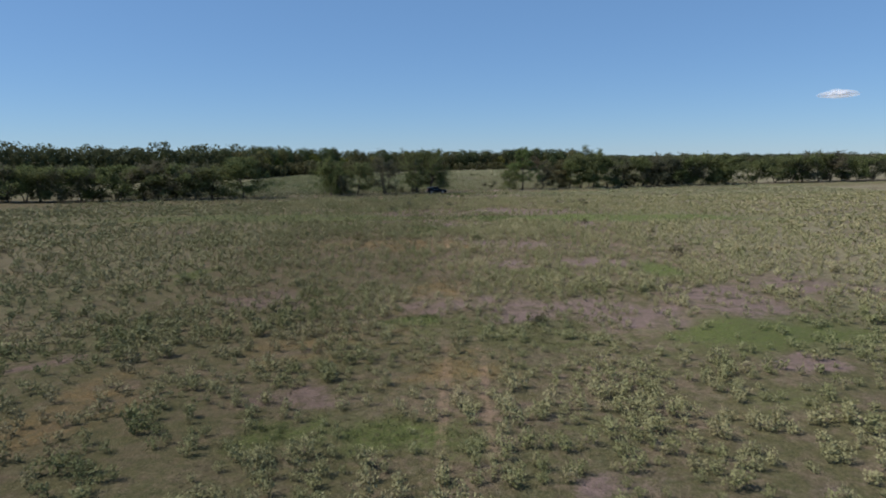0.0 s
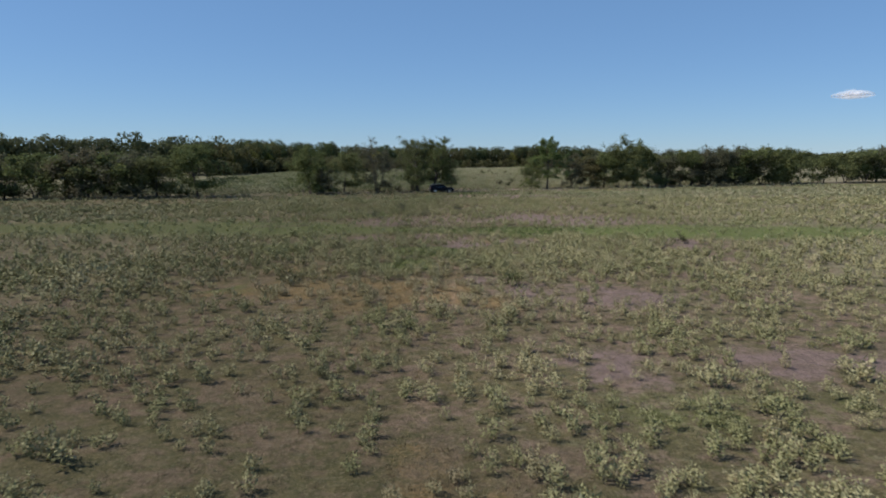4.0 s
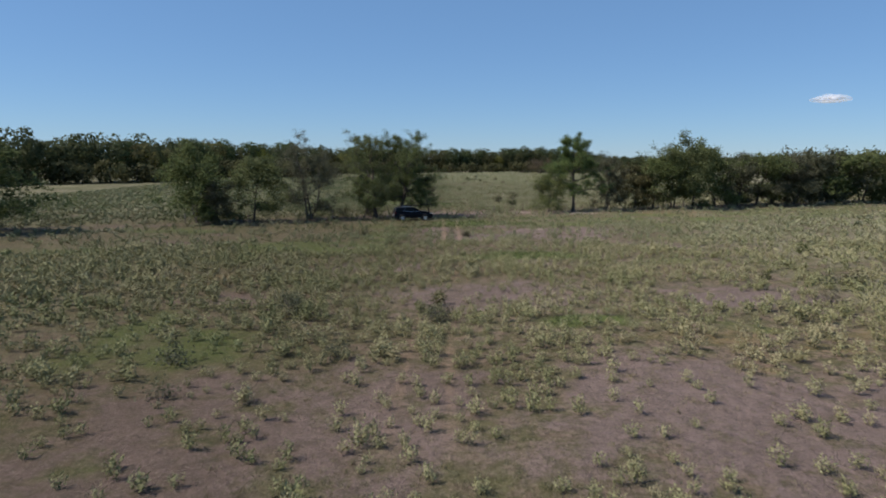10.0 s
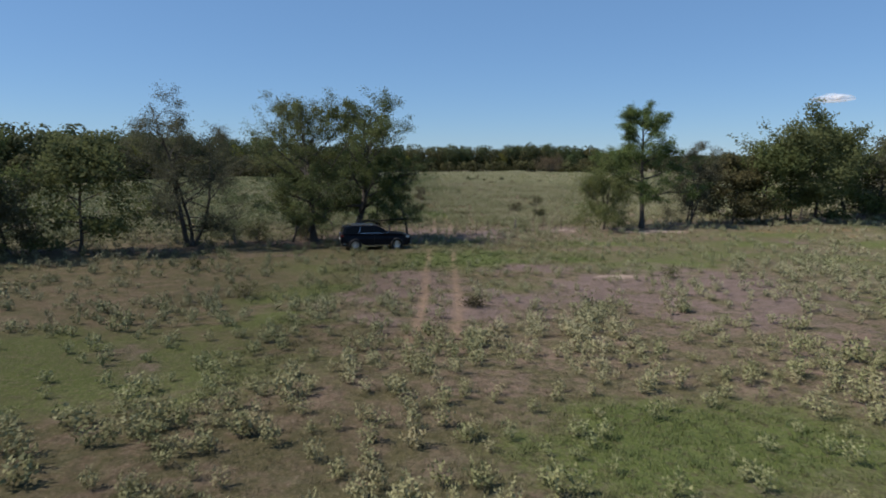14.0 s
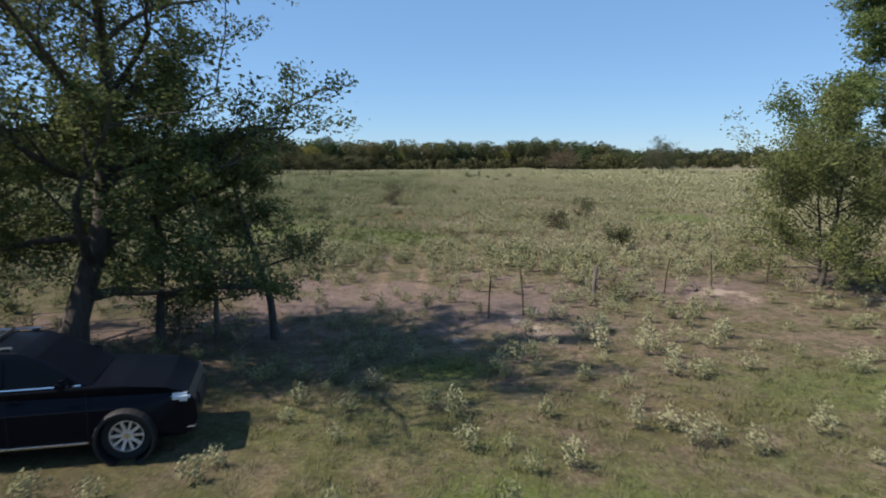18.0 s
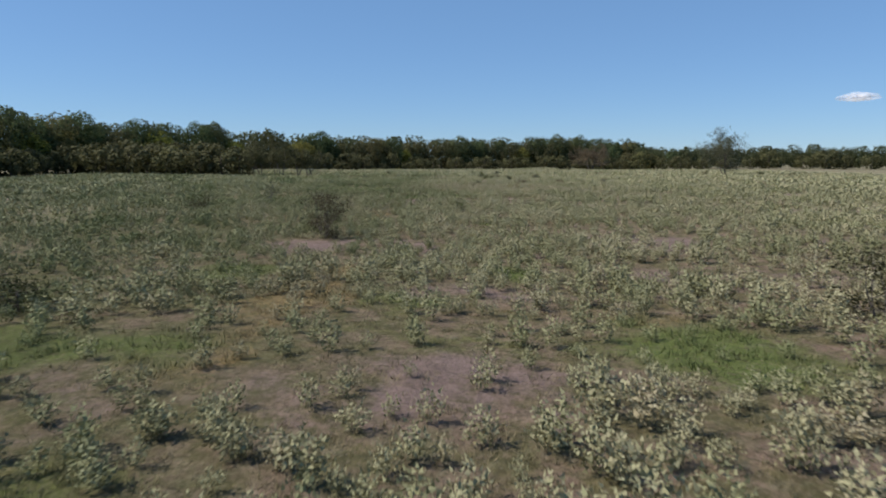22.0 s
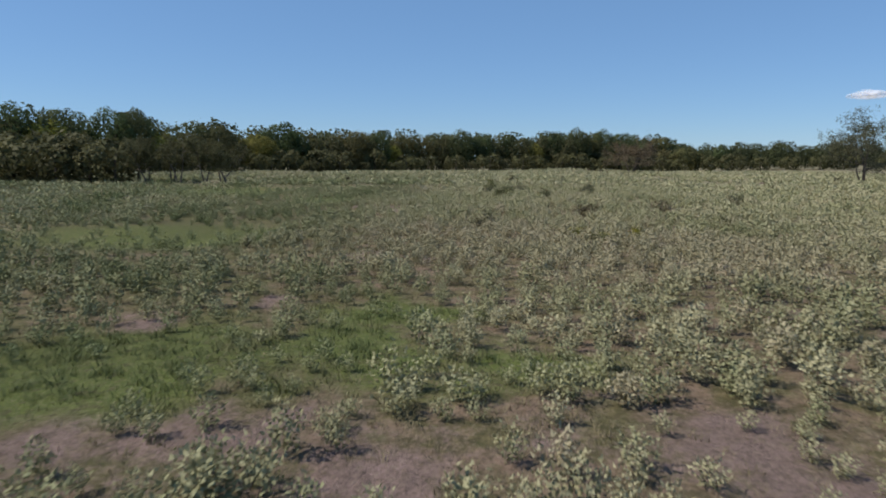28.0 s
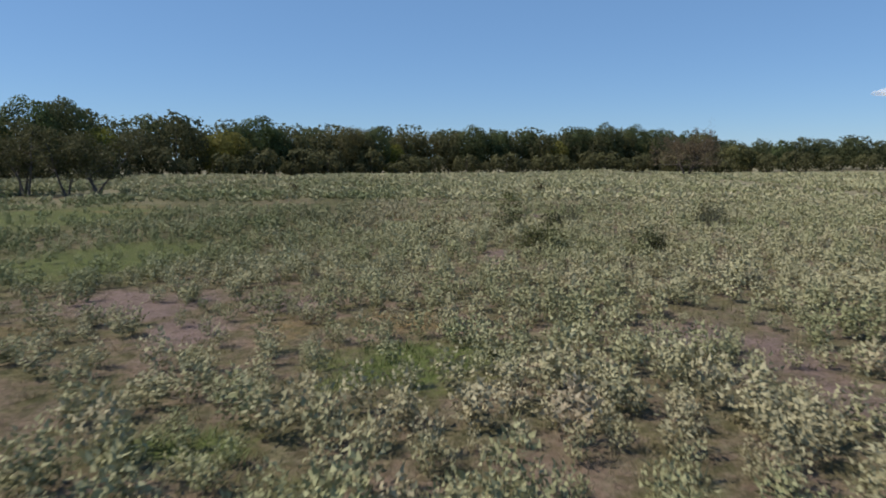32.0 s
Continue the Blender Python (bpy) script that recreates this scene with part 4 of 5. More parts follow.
def scatter(forms_, x, y, size, base_rgb, pale_rgb, seed):
    """All plants as one array: forms laid down at each place, with colours."""
    rng = np.random.default_rng(seed)
    kind = rng.integers(0, len(forms_), len(x))
    z = ground_z(x, y) - 0.01
    V, H, N = [], [], []
    for k, (fv, ft, fn) in enumerate(forms_):
        sel = np.where(kind == k)[0]
        if not len(sel):
            continue
        a = rng.uniform(0, 6.28, len(sel))
        c, s = np.cos(a)[:, None], np.sin(a)[:, None]
        sz = size[sel][:, None]
        tall = sz * rng.uniform(0.8, 1.2, (len(sel), 1))
        px = (fv[None, :, 0] * c - fv[None, :, 1] * s) * sz + x[sel][:, None]
        py = (fv[None, :, 0] * s + fv[None, :, 1] * c) * sz + y[sel][:, None]
        pz = fv[None, :, 2] * tall + z[sel][:, None]
        V.append(np.stack([px, py, pz], -1).reshape(-1, 3).astype(np.float32))
        N.append(np.stack([fn[None, :, 0] * c - fn[None, :, 1] * s, fn[None, :, 0] * s + fn[None, :, 1] * c, fn[None, :, 2] + 0 * c], -1).reshape(-1, 3).astype(np.float32))
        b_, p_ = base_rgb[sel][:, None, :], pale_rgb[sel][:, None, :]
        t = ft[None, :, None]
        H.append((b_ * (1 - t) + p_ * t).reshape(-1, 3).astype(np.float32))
    return np.concatenate(V), np.concatenate(H), np.concatenate(N)


def places(rng, n, x0, x1, y0, y1):
    return rng.uniform(x0, x1, n), rng.uniform(y0, y1, n)


def spaced(rng, gap, x0, x1, y0, y1):
    """One place in each cell of a loose grid, so that plants stand apart."""
    x, y = np.meshgrid(np.arange(x0, x1, gap), np.arange(y0, y1, gap))
    x, y = x.ravel(), y.ravel()
    return x + rng.uniform(0, 1.0, len(x)) * gap, y + rng.uniform(0, 1.0, len(x)) * gap


rr = np.random.default_rng(91)
close_forms = [weed_form(500 + k, 14 + k % 4, 0.56, 0.27, 13, 0.054, 0.24) for k in range(10)]
near_forms = [weed_form(510 + k, 11 + k % 3, 0.55, 0.28, 12, 0.064, 0.24) for k in range(10)]
side_forms = [weed_form(520 + k, 9, 0.55, 0.29, 9, 0.086, 0.24) for k in range(8)]
mid_forms = [weed_form(530 + k, 8, 0.55, 0.30, 6, 0.115, 0.26) for k in range(8)]
far_forms = [weed_form(540 + k, 5, 0.52, 0.36, 4, 0.20, 0.36) for k in range(6)]


def weed_colours(rng, x, y):
    bare, green, dry, rut = cover(x, y)
    n = len(x)
    g = np.clip(0.5 + 0.35 * wave(x, y, 8.0, 85) + 0.22 * rng.normal(size=n), 0, 1)[:, None]
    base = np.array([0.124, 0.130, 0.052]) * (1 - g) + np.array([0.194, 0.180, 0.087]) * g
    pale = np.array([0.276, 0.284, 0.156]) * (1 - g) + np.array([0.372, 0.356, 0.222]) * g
    tan = np.clip(dry * 0.8 + 0.42 * blobs(x, y, PALE) + 0.5 * (rng.uniform(size=n) < 0.07), 0, 0.9)[:, None]
    base = base * (1 - tan) + np.array([0.22, 0.165, 0.095]) * tan
    pale = pale * (1 - tan) + np.array([0.36, 0.315, 0.22]) * tan
    # weeds of the west side take the same painted dimming
    weed_shade = green_shade(x, y)[:, None] * np.array([0.50, 0.41, 0.53]) + west_shade(x, y)[:, None] * 0.22
    base, pale = base * (1 - weed_shade), pale * (1 - weed_shade)
    open_field = 1 + 0.12 * np.clip((y - 285) / 40, 0, 1)[:, None]
    base, pale = base * open_field, pale * open_field
    early = np.clip((160 - y) / 15, 0, 1)[:, None]
    base, pale = base * (1 + early * np.array([0.06, 0.05, -0.06])), pale * (1 + early * np.array([0.10, 0.06, -0.04]))
    lush = (green * 0.6)[:, None]
    return base * (1 - lush) + np.array([0.10, 0.122, 0.045]) * lush, pale * (1 - 0.5 * lush) + np.array([0.22, 0.29, 0.12]) * 0.5 * lush


V, H, N = [], [], []
for fm, gap, box, size in (
    (near_forms, 0.60, (-14, 15, 12, 165), (0.55, 1.45)),
    (side_forms, 0.60, (-24, -8, 12, 165), (0.55, 1.45)),
    (side_forms, 0.60, (9, 25, 12, 165), (0.55, 1.45)),
    (close_forms, 0.58, (-8, 12, 165, 325), (0.5, 1.5)),
    (near_forms, 0.60, (-18, -2, 165, 325), (0.55, 1.45)),
    (near_forms, 0.60, (6, 20, 165, 325), (0.55, 1.45)),
    (side_forms, 0.60, (-26, -12, 165, 345), (0.55, 1.45)),
    (side_forms, 0.60, (14, 28, 165, 345), (0.55, 1.45)),
    (side_forms, 0.62, (-18, 20, 325, 345), (0.6, 1.4)),
    (mid_forms, 0.66, (-42, -18, 20, 165), (0.6, 1.5)),
    (mid_forms, 0.66, (-42, -20, 165, 350), (0.6, 1.5)),
    (mid_forms, 0.66, (19, 44, 20, 165), (0.6, 1.5)),
    (mid_forms, 0.66, (22, 44, 165, 350), (0.6, 1.5)),
    (far_forms, 0.85, (-90, -36, 50, 440), (0.7, 1.5)),
    (far_forms, 0.85, (38, 100, 50, 460), (0.7, 1.5)),
    (far_forms, 0.85, (-36, 38, 350, 480), (0.7, 1.5)),
):
    x, y = spaced(rr, gap, *box)
    dens = weed_density(x, y)
    fade = np.clip((x - box[0]) / 6, 0, 1) * np.clip((box[1] - x) / 6, 0, 1)
    keep = rr.uniform(size=len(x)) < dens * fade
    x, y, dens = x[keep], y[keep], dens[keep]
    s = size[0] + (size[1] - size[0]) * np.clip(0.75 * rr.uniform(size=len(x)) ** 1.6 + 0.22 + 0.22 * wave(x, y, 1.8, 88), 0, 1) * np.clip(0.35 + 0.75 * dens, 0, 1)
    s = s + 0.10 * blobs(x, y, WEEDY_ALL)
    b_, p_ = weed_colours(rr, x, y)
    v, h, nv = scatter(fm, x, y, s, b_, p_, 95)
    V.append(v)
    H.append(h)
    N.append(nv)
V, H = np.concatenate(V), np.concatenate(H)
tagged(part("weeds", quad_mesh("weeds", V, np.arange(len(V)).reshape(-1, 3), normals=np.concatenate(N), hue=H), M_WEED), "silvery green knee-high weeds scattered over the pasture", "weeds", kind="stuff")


def tuft_form(seed, blades, height):
    rng = np.random.default_rng(seed)
    vs = []
    for _ in range(blades):
        a, out, h, w = rng.uniform(0, 6.28), rng.uniform(0.03, 0.16), height * rng.uniform(0.5, 1.0), rng.uniform(0.0035, 0.007)
        b0 = np.array([rng.normal() * 0.06, rng.normal() * 0.06, 0])
        d, s = np.array([math.cos(a), math.sin(a), 0]), np.array([-math.sin(a), math.cos(a), 0])
        t = b0 + d * out + np.array([0, 0, h])
        vs += [b0 - s * w, b0 + s * w, t]
    return np.array(vs), np.full(len(vs), 0.5), np.tile(np.array([0.0, 0.0, 1.0]), (len(vs), 1))


tufts = [tuft_form(600 + k, 15, 0.12) for k in range(8)]
V, H, N = [], [], []
for n, box, size in ((62000, (-8, 9, 12, 335), (0.6, 1.4)),):
    x, y = places(rr, n, *box)
    bare, green, dry, rut = cover(x, y)
    keep = (rr.uniform(size=n) < np.clip(0.50 + 0.5 * green - 0.28 * bare - 0.6 * rut, 0.0, 1)) & ~((np.abs(x + 6.7) < 2.8) & (np.abs(y - 179.2) < 1.3))
    x, y, green, dry = x[keep], y[keep], green[keep][:, None], dry[keep][:, None]
    g = rr.uniform(size=(len(x), 1))
    c = np.array([0.124, 0.114, 0.055]) * (1 - g) + np.array([0.23, 0.19, 0.115]) * g
    c = c * (1 - dry) + np.array([0.27, 0.205, 0.105]) * dry
    c = c * (1 - green) + np.array([0.098, 0.124, 0.044]) * green
    # grass tufts dimmed in colour like the backlit ground around them
    c = c * (1 - 0.35 * green_shade(x, y) - 0.4 * west_shade(x, y))[:, None]
    v, h, nv = scatter(tufts, x, y, rr.uniform(*size, len(x)) * (1 + 0.5 * green[:, 0] + 0.5 * dry[:, 0]), c, c, 96)
    V.append(v)
    H.append(h)
    N.append(nv)
V, H = np.concatenate(V), np.concatenate(H)
tagged(part("grass", quad_mesh("grass", V, np.arange(len(V)).reshape(-1, 3), normals=np.concatenate(N), hue=H), M_WEED), "short dry and green grass tufts", "grass", kind="stuff")

# single shrubs and dead brush
def shrub(x, y, height, spread, seed, leaves, label, leaf=M_BRUSH, size=0.11, stems=4, name="shrub"):
    ms = tree_meshes(seed, height, spread, stems, int(leaves * 1.4), size * 0.9, 0.08, clump=0.17, limbs=6, thick=0.035, low=0.05)
    return seat(tree_thing(name, ms, M_TWIG, leaf, label, "shrub"), x, y)


shrub(5.6, 190.8, 0.7, 0.5, 721, 900, "leafy green bush at the fence post", M_SHRUB, 0.08)
shrub(-5.9, 238.7, 3.0, 1.0, 701, 3600, "tall dark upright shrub on bare soil", M_BRUSH, 0.09, stems=6)
shrub(-17.5, 252.8, 1.0, 1.3, 702, 1100, "low dark shrub in the pasture")
shrub(10.6, 221.6, 1.9, 1.0, 703, 1500, "dark feathery shrub among the weeds")
shrub(7.0, 213.0, 1.4, 0.95, 704, 1500, "dark spreading shrub among the weeds")
shrub(8.8, 203.0, 1.4, 0.85, 722, 1300, "dark brownish shrub among pale weeds")
shrub(-16.0, 265.4, 2.3, 0.6, 705, 600, "thin brownish shrub in the pasture", M_LEAF_GREY)
shrub(-10.1, 221.8, 1.1, 0.8, 706, 900, "small olive shrub among the weeds")
shrub(-9.5, 121.0, 1.2, 0.7, 707, 900, "brownish green shrub on a bare patch", M_LEAF_GREY)
shrub(-2.3, 119.5, 1.0, 0.7, 723, 700, "brownish weed bush on dry ground", M_LEAF_GREY)
shrub(22.6, 129.8, 0.9, 1.0, 708, 700, "dark leafless brush on dry ground")
shrub(21.7, 119.4, 0.9, 0.8, 709, 1000, "dark green bush in pale weeds")
shrub(17.9, 123.9, 0.5, 0.9, 710, 300, "dead grey brush lying in the weeds", M_LEAF_GREY)
shrub(5.0, 320.0, 1.1, 0.8, 711, 1500, "leafy green shrub in the pasture", M_SHRUB)
shrub(8.7, 319.8, 1.1, 0.6, 712, 1200, "upright dark green shrub in the pasture")
shrub(7.1, 328.9, 1.2, 0.9, 713, 800, "brownish shrub among pale weeds", M_LEAF_GREY)
shrub(4.2, 327.4, 1.1, 0.8, 714, 900, "spreading green shrub among pale weeds")
shrub(14.0, 330.0, 1.4, 0.8, 724, 700, "tall thin brownish shrub among pale weeds", M_LEAF_GREY)
shrub(0.6, 252.7, 1.0, 0.5, 715, 900, "upright green weed bush", M_SHRUB, 0.08)
shrub(23.9, 317.3, 1.0, 1.0, 716, 600, "brownish low shrub on pale ground", M_LEAF_GREY)
shrub(9.5, 304.2, 0.7, 0.7, 725, 700, "brown low shrub among pale weeds", M_LEAF_BROWN)
shrub(15.4, 308.2, 0.8, 0.8, 726, 700, "brown shrub on pinkish soil", M_LEAF_BROWN)
shrub(4.1, 35.7, 0.7, 0.5, 717, 500, "dark green bush on bare soil")
shrub(19.6, 62.4, 1.0, 0.8, 718, 800, "dark green bush in dry weeds")
shrub(1.6, 71.2, 0.8, 0.6, 719, 900, "rounded green bush beside dry grass", M_SHRUB, 0.09)
shrub(2.7, 296.0, 0.6, 0.8, 720, 700, "low dark green shrub in pale weeds")
shrub(-0.1, 158.1, 0.6, 0.4, 727, 600, "dark green bush on bare soil")
shrub(10.8, 165.6, 0.8, 0.5, 728, 800, "rounded leafy bush beside bare sand", M_SHRUB, 0.08)
shrub(-10.8, 161.0, 0.7, 0.8, 729, 900, "low leafy green bush in the grass", M_SHRUB, 0.09)
shrub(7.5, 289.4, 0.75, 0.6, 730, 900, "dark green bushy weed among pale weeds", M_SHRUB, 0.08)

# smaller shrubs repeated over the pasture
small = [
    seat(tree_thing("shrub", tree_meshes(731, 0.75, 0.6, 4, 420, 0.12, 0.05, clump=0.1, limbs=4, thick=0.02, low=0.03, detail=1), M_TWIG, M_BRUSH, "small dark shrub in the pasture", "shrub", "small shrubs in the pasture"), -16.3, 169.1),
    seat(tree_thing("shrub", tree_meshes(732, 0.6, 0.75, 5, 420, 0.12, 0.05, clump=0.1, limbs=4, thick=0.02, low=0.03, detail=1), M_TWIG, M_LEAF_GREY, "low brownish shrub in the pasture", "shrub", "small shrubs in the pasture"), 20.8, 129.6),
    seat(tree_thing("shrub", tree_meshes(733, 0.9, 0.5, 3, 420, 0.12, 0.05, clump=0.1, limbs=4, thick=0.02, low=0.03, detail=1), M_TWIG, M_SHRUB, "small upright green shrub in the pasture", "shrub", "small shrubs in the pasture"), -2.4, 123.3),
]
rr = np.random.default_rng(37)
for x, y in ((-43.1, 62.3), (-40.4, 79.8), (22.3, 79.8), (-10.8, 109.4), (18.3, 132.1), (26.3, 142.9), (-10.8, 72.0), (-19.9, 47.8), (15.9, 88.8), (-11.9, 113.0), (20.6, 73.5),
             (32.8, 146.6), (-6.0, 113.5), (15.3, 263.2), (38.6, 257.0), (-38.6, 265.2), (55.1, 360.3), (68.3, 373.0), (73.1, 373.6), (72.2, 355.5), (14.9, 334.0),
             (4.7, 340.2), (23.8, 317.8), (6.4, 329.0), (9.5, 305.1), (24.4, 318.6), (15.4, 309.3), (32.1, 315.8), (15.7, 297.3), (1.0, 325.2), (14.2, 331.6), (9.7, 304.3), (2.9, 296.4),
             (8.9, 366.3), (32.3, 366.1), (-16.5, 366.6), (8.8, 203.3), (0.5, 206.4)):
    seat(copy_thing(small[int(rr.integers(0, 3))], Matrix()), x, y, rr.uniform(0, 6.28), rr.uniform(0.75, 1.35) * (1.4 if y > 330 else 1.0))
M_YELLOW = foliage("yellow_green_weed", (0.13, 0.13, 0.02), (0.26, 0.24, 0.03), (0.2, 0.19, 0.03))
for k, (x, y) in enumerate(((7.9, 290.2), (9.5, 291.5), (6.8, 292.0))):
    seat(tree_thing("flowering_weed", tree_meshes(741 + k, 0.75, 0.45, 5, 800, 0.07, 0.05, clump=0.09, limbs=5, thick=0.015, low=0.03, detail=1), M_TWIG, M_YELLOW, "yellow-green flowering weed among pale weeds", "weed", "yellow weeds"), x, y)

# ---- fence ----
M_POST = bark_material("weathered_post", (0.07, 0.055, 0.045), (0.20, 0.17, 0.14))
M_STEEL = plain("rusty_steel_post", (0.10, 0.065, 0.045), 0.75, 0.4, vary=0.25)
M_WIRE = plain("old_wire", (0.16, 0.13, 0.11), 0.6, 0.7)
fence = tagged(new("fence"), "old barbed wire fence on leaning wood and steel posts", "fence", kind="")
rr = np.random.default_rng(33)
tops = []
stands = [(float(x + rr.uniform(-0.6, 0.6)), rr.uniform() < 0.4) for x in np.arange(-104, 134, 2.9) if not -19 < x < 14]
stands += [(-17.5, True), (-15.9, False), (-13.0, False), (-6.2, True), (1.2, False), (2.3, False), (4.8, True), (7.4, False), (9.3, False), (11.6, False)]
for x, wooden in sorted(stands):
    y = float(fence_y(x)) + (0.9 if x > 3.5 or x < -1 else 0.0)
    h = rr.uniform(1.1, 1.35) if wooden else rr.uniform(1.2, 1.45)
    lx, ly = rr.normal(0, 0.05 if wooden else 0.10), rr.normal(0, 0.05)
    z = float(ground_z(x, y))
    p = np.array([(x, y, z - 0.2), (x + lx * 0.5, y + ly * 0.5, z + h * 0.5), (x + lx * h, y + ly * h, z + h), (x + lx * h, y + ly * h, z + h + 0.01)])
    r = rr.uniform(0.055, 0.09) if wooden else 0.024
    v, q = tube(p, [r * 1.1, r, r * 0.9, 0.004], 8 if wooden else 4)
    part("post", quad_mesh("post", v, q, wooden), M_POST if wooden else M_STEEL, fence, "weathered wooden post" if wooden else "rusty steel post")
    tops.append((x, y, z, lx, ly, h))
for f in (0.35, 0.6, 0.85):
    for lo, hi in ((-200, -2), (-2, 200)):
        pts = [(x + lx * h * f, y + ly * h * f, z + h * f) for x, y, z, lx, ly, h in tops if lo < x < hi]
        v, q = tube(np.array(pts), np.full(len(pts), 0.006), 3)
        part("wire", quad_mesh("wire", v, q), M_WIRE, fence, "strand of rusted wire")

# fallen branches by the fence and in the pasture
def branch(x, y, length, turn, seed, label, rad=0.04):
    rng = np.random.default_rng(seed)
    way = np.array([math.cos(turn), math.sin(turn), 0.12])
    main = limb(rng, (0, 0, rad * 0.6), way, length, 0.12, 7, -0.01)
    main[:, 2] = np.maximum(main[:, 2], rad * 0.5)
    ps = [tube(main, rad * np.linspace(1, 0.3, len(main)), 6)]
    for k in range(4):
        w = way + rng.normal(size=3) * 0.5 + np.array([0, 0, 0.5])
        ps.append(tube(limb(rng, main[2 + k], w / np.linalg.norm(w), length * 0.3, 0.15, 4), rad * 0.4 * np.linspace(1, 0.3, 5), 4))
    v, q = joined(ps)
    ob = tagged(part("fallen_branch", quad_mesh("fallen_branch", v, q, True), M_TWIG), label, "branch")
    ob.location = (x, y, float(ground_z(x, y)))


branch(19.2, 192.6, 2.4, 0.5, 801, "dead grey branch lying under the trees")
branch(24.0, 195.4, 2.0, 2.6, 802, "dead grey branch lying by the fence")
branch(8.6, 191.8, 1.2, 1.2, 803, "dark broken limb standing up from the weeds", 0.05)
branch(-14.6, 181.0, 2.2, 0.3, 804, "dead branch lying under the elm")
branch(21.0, 131.6, 2.6, 0.2, 805, "dark fallen limb in the pasture", 0.06)

# ---- cloud ----
m, nd, lk, b = material("cloud")
b.inputs["Base Color"].default_value = (0.95, 0.95, 0.96, 1)
b.inputs["Roughness"].default_value = 1.0
b.inputs["Specular IOR Level"].default_value = 0.0
nz = noise_node(nd, lk, 0.012, 5.0, 0.55)
tr = nd.new("ShaderNodeBsdfTransparent")
sh = nd.new("ShaderNodeMixShader")
lk.new(ramp(nd, lk, nz, 0.30, 0.62, 0.0, 0.36), sh.inputs[0])
lk.new(tr.outputs[0], sh.inputs[1])
glow = nd.new("ShaderNodeBsdfTranslucent")
glow.inputs["Color"].default_value = (0.95, 0.95, 0.97, 1)
body = nd.new("ShaderNodeMixShader")
lk.new(b.outputs[0], body.inputs[1])
lk.new(glow.outputs[0], body.inputs[2])
lk.new(body.outputs[0], sh.inputs[2])
lk.new(sh.outputs[0], nd["Material Output"].inputs["Surface"])
bm = bmesh.new()
rr = np.random.default_rng(44)
for grow in (0.4, 0.6, 0.8, 1.0):
    lump = bmesh.ops.create_icosphere(bm, subdivisions=4, radius=1.0)["verts"]
    for v in lump:
        c = np.array(v.co)
        swell = 1.0 + 0.22 * float(wave(c[0] * 2.2, c[1] + c[2] * 1.3, 1.0, 45)) * (1.0 if c[2] > 0 else 0.4)
        v.co = (c[0] * 100 * grow * (1 + 0.1 * swell), c[1] * 60 * grow * swell, c[2] * (30 if c[2] > 0 else 18) * grow * swell * (1.05 - 0.2 * abs(c[0])))
cloud = tagged(part("cloud", bm, m, smooth=True), "small white wispy fair-weather cloud", "cloud", kind="structure")
cloud.matrix_basis = Matrix.Translation((2185, 4091, 343)) @ Matrix.Rotation(radians(-28), 4, "Z")
# ---- parked car ----
M_PAINT = plain("black_car_paint", (0.004, 0.005, 0.009), 0.3, 0.0, 0.05)
M_GLASS = plain("tinted_glass", (0.004, 0.005, 0.006), 0.05, 0.0, 0.0)
for dark in (M_PAINT, M_GLASS):
    dark.node_tree.nodes["Principled BSDF"].inputs["Specular IOR Level"].default_value = 0.12
M_CHROME = plain("chrome", (0.72, 0.72, 0.74), 0.18, 1.0)
M_RIM = plain("silver_alloy", (0.78, 0.78, 0.80), 0.35, 0.6)
M_TYRE = plain("tyre_rubber", (0.018, 0.018, 0.018), 0.85)
M_BLACK = plain("black_plastic", (0.012, 0.012, 0.013), 0.6)
M_TAIL = plain("red_lamp_glass", (0.20, 0.008, 0.012), 0.12, 0.0, 0.6)
M_LAMP = plain("clear_lamp_glass", (0.62, 0.66, 0.70), 0.1, 0.0, 0.8)
M_PLATE = plain("number_plate_white", (0.6, 0.6, 0.6), 0.5)


def arc(cx, cz, r, a0, a1, n=10):
    return [(cx + r * math.cos(radians(a0 + (a1 - a0) * k / n)), cz + r * math.sin(radians(a0 + (a1 - a0) * k / n))) for k in range(n + 1)]


def slab(outline, half, bevel=0.05, shrink=None):
    """A side outline in x, z drawn across the car's width; shrink narrows it by height."""
    bm = bmesh.new()
    cols = []
    for side in (-1, 1):
        cols.append([bm.verts.new((x, side * (half - (shrink(x, z) if shrink else 0)), z)) for x, z in outline])
    bm.faces.new(cols[0])
    bm.faces.new(cols[1][::-1])
    n = len(outline)
    for i in range(n):
        j = (i + 1) % n
        bm.faces.new((cols[0][j], cols[0][i], cols[1][i], cols[1][j]))
    bmesh.ops.recalc_face_normals(bm, faces=bm.faces)
    rim = [e for e in bm.edges if len({v.co.y > 0 for v in e.verts}) == 1]
    bmesh.ops.bevel(bm, geom=rim, offset=bevel, segments=3, profile=0.6, affect="EDGES", clamp_overlap=True)
    return bm


def panel(outline, y_of, thick=0.012):
    """A thin panel on the car's side; y_of gives its place across by x, z."""
    bm = bmesh.new()
    a = [bm.verts.new((x, y_of(x, z), z)) for x, z in outline]
    s = 1 if y_of(*outline[0]) > 0 else -1
    b_ = [bm.verts.new((x, y_of(x, z) + s * thick, z)) for x, z in outline]
    n = len(outline)
    bm.faces.new(a)
    bm.faces.new(b_[::-1])
    for i in range(n):
        bm.faces.new((a[i], a[(i + 1) % n], b_[(i + 1) % n], b_[i]))
    bmesh.ops.recalc_face_normals(bm, faces=bm.faces)
    return bm


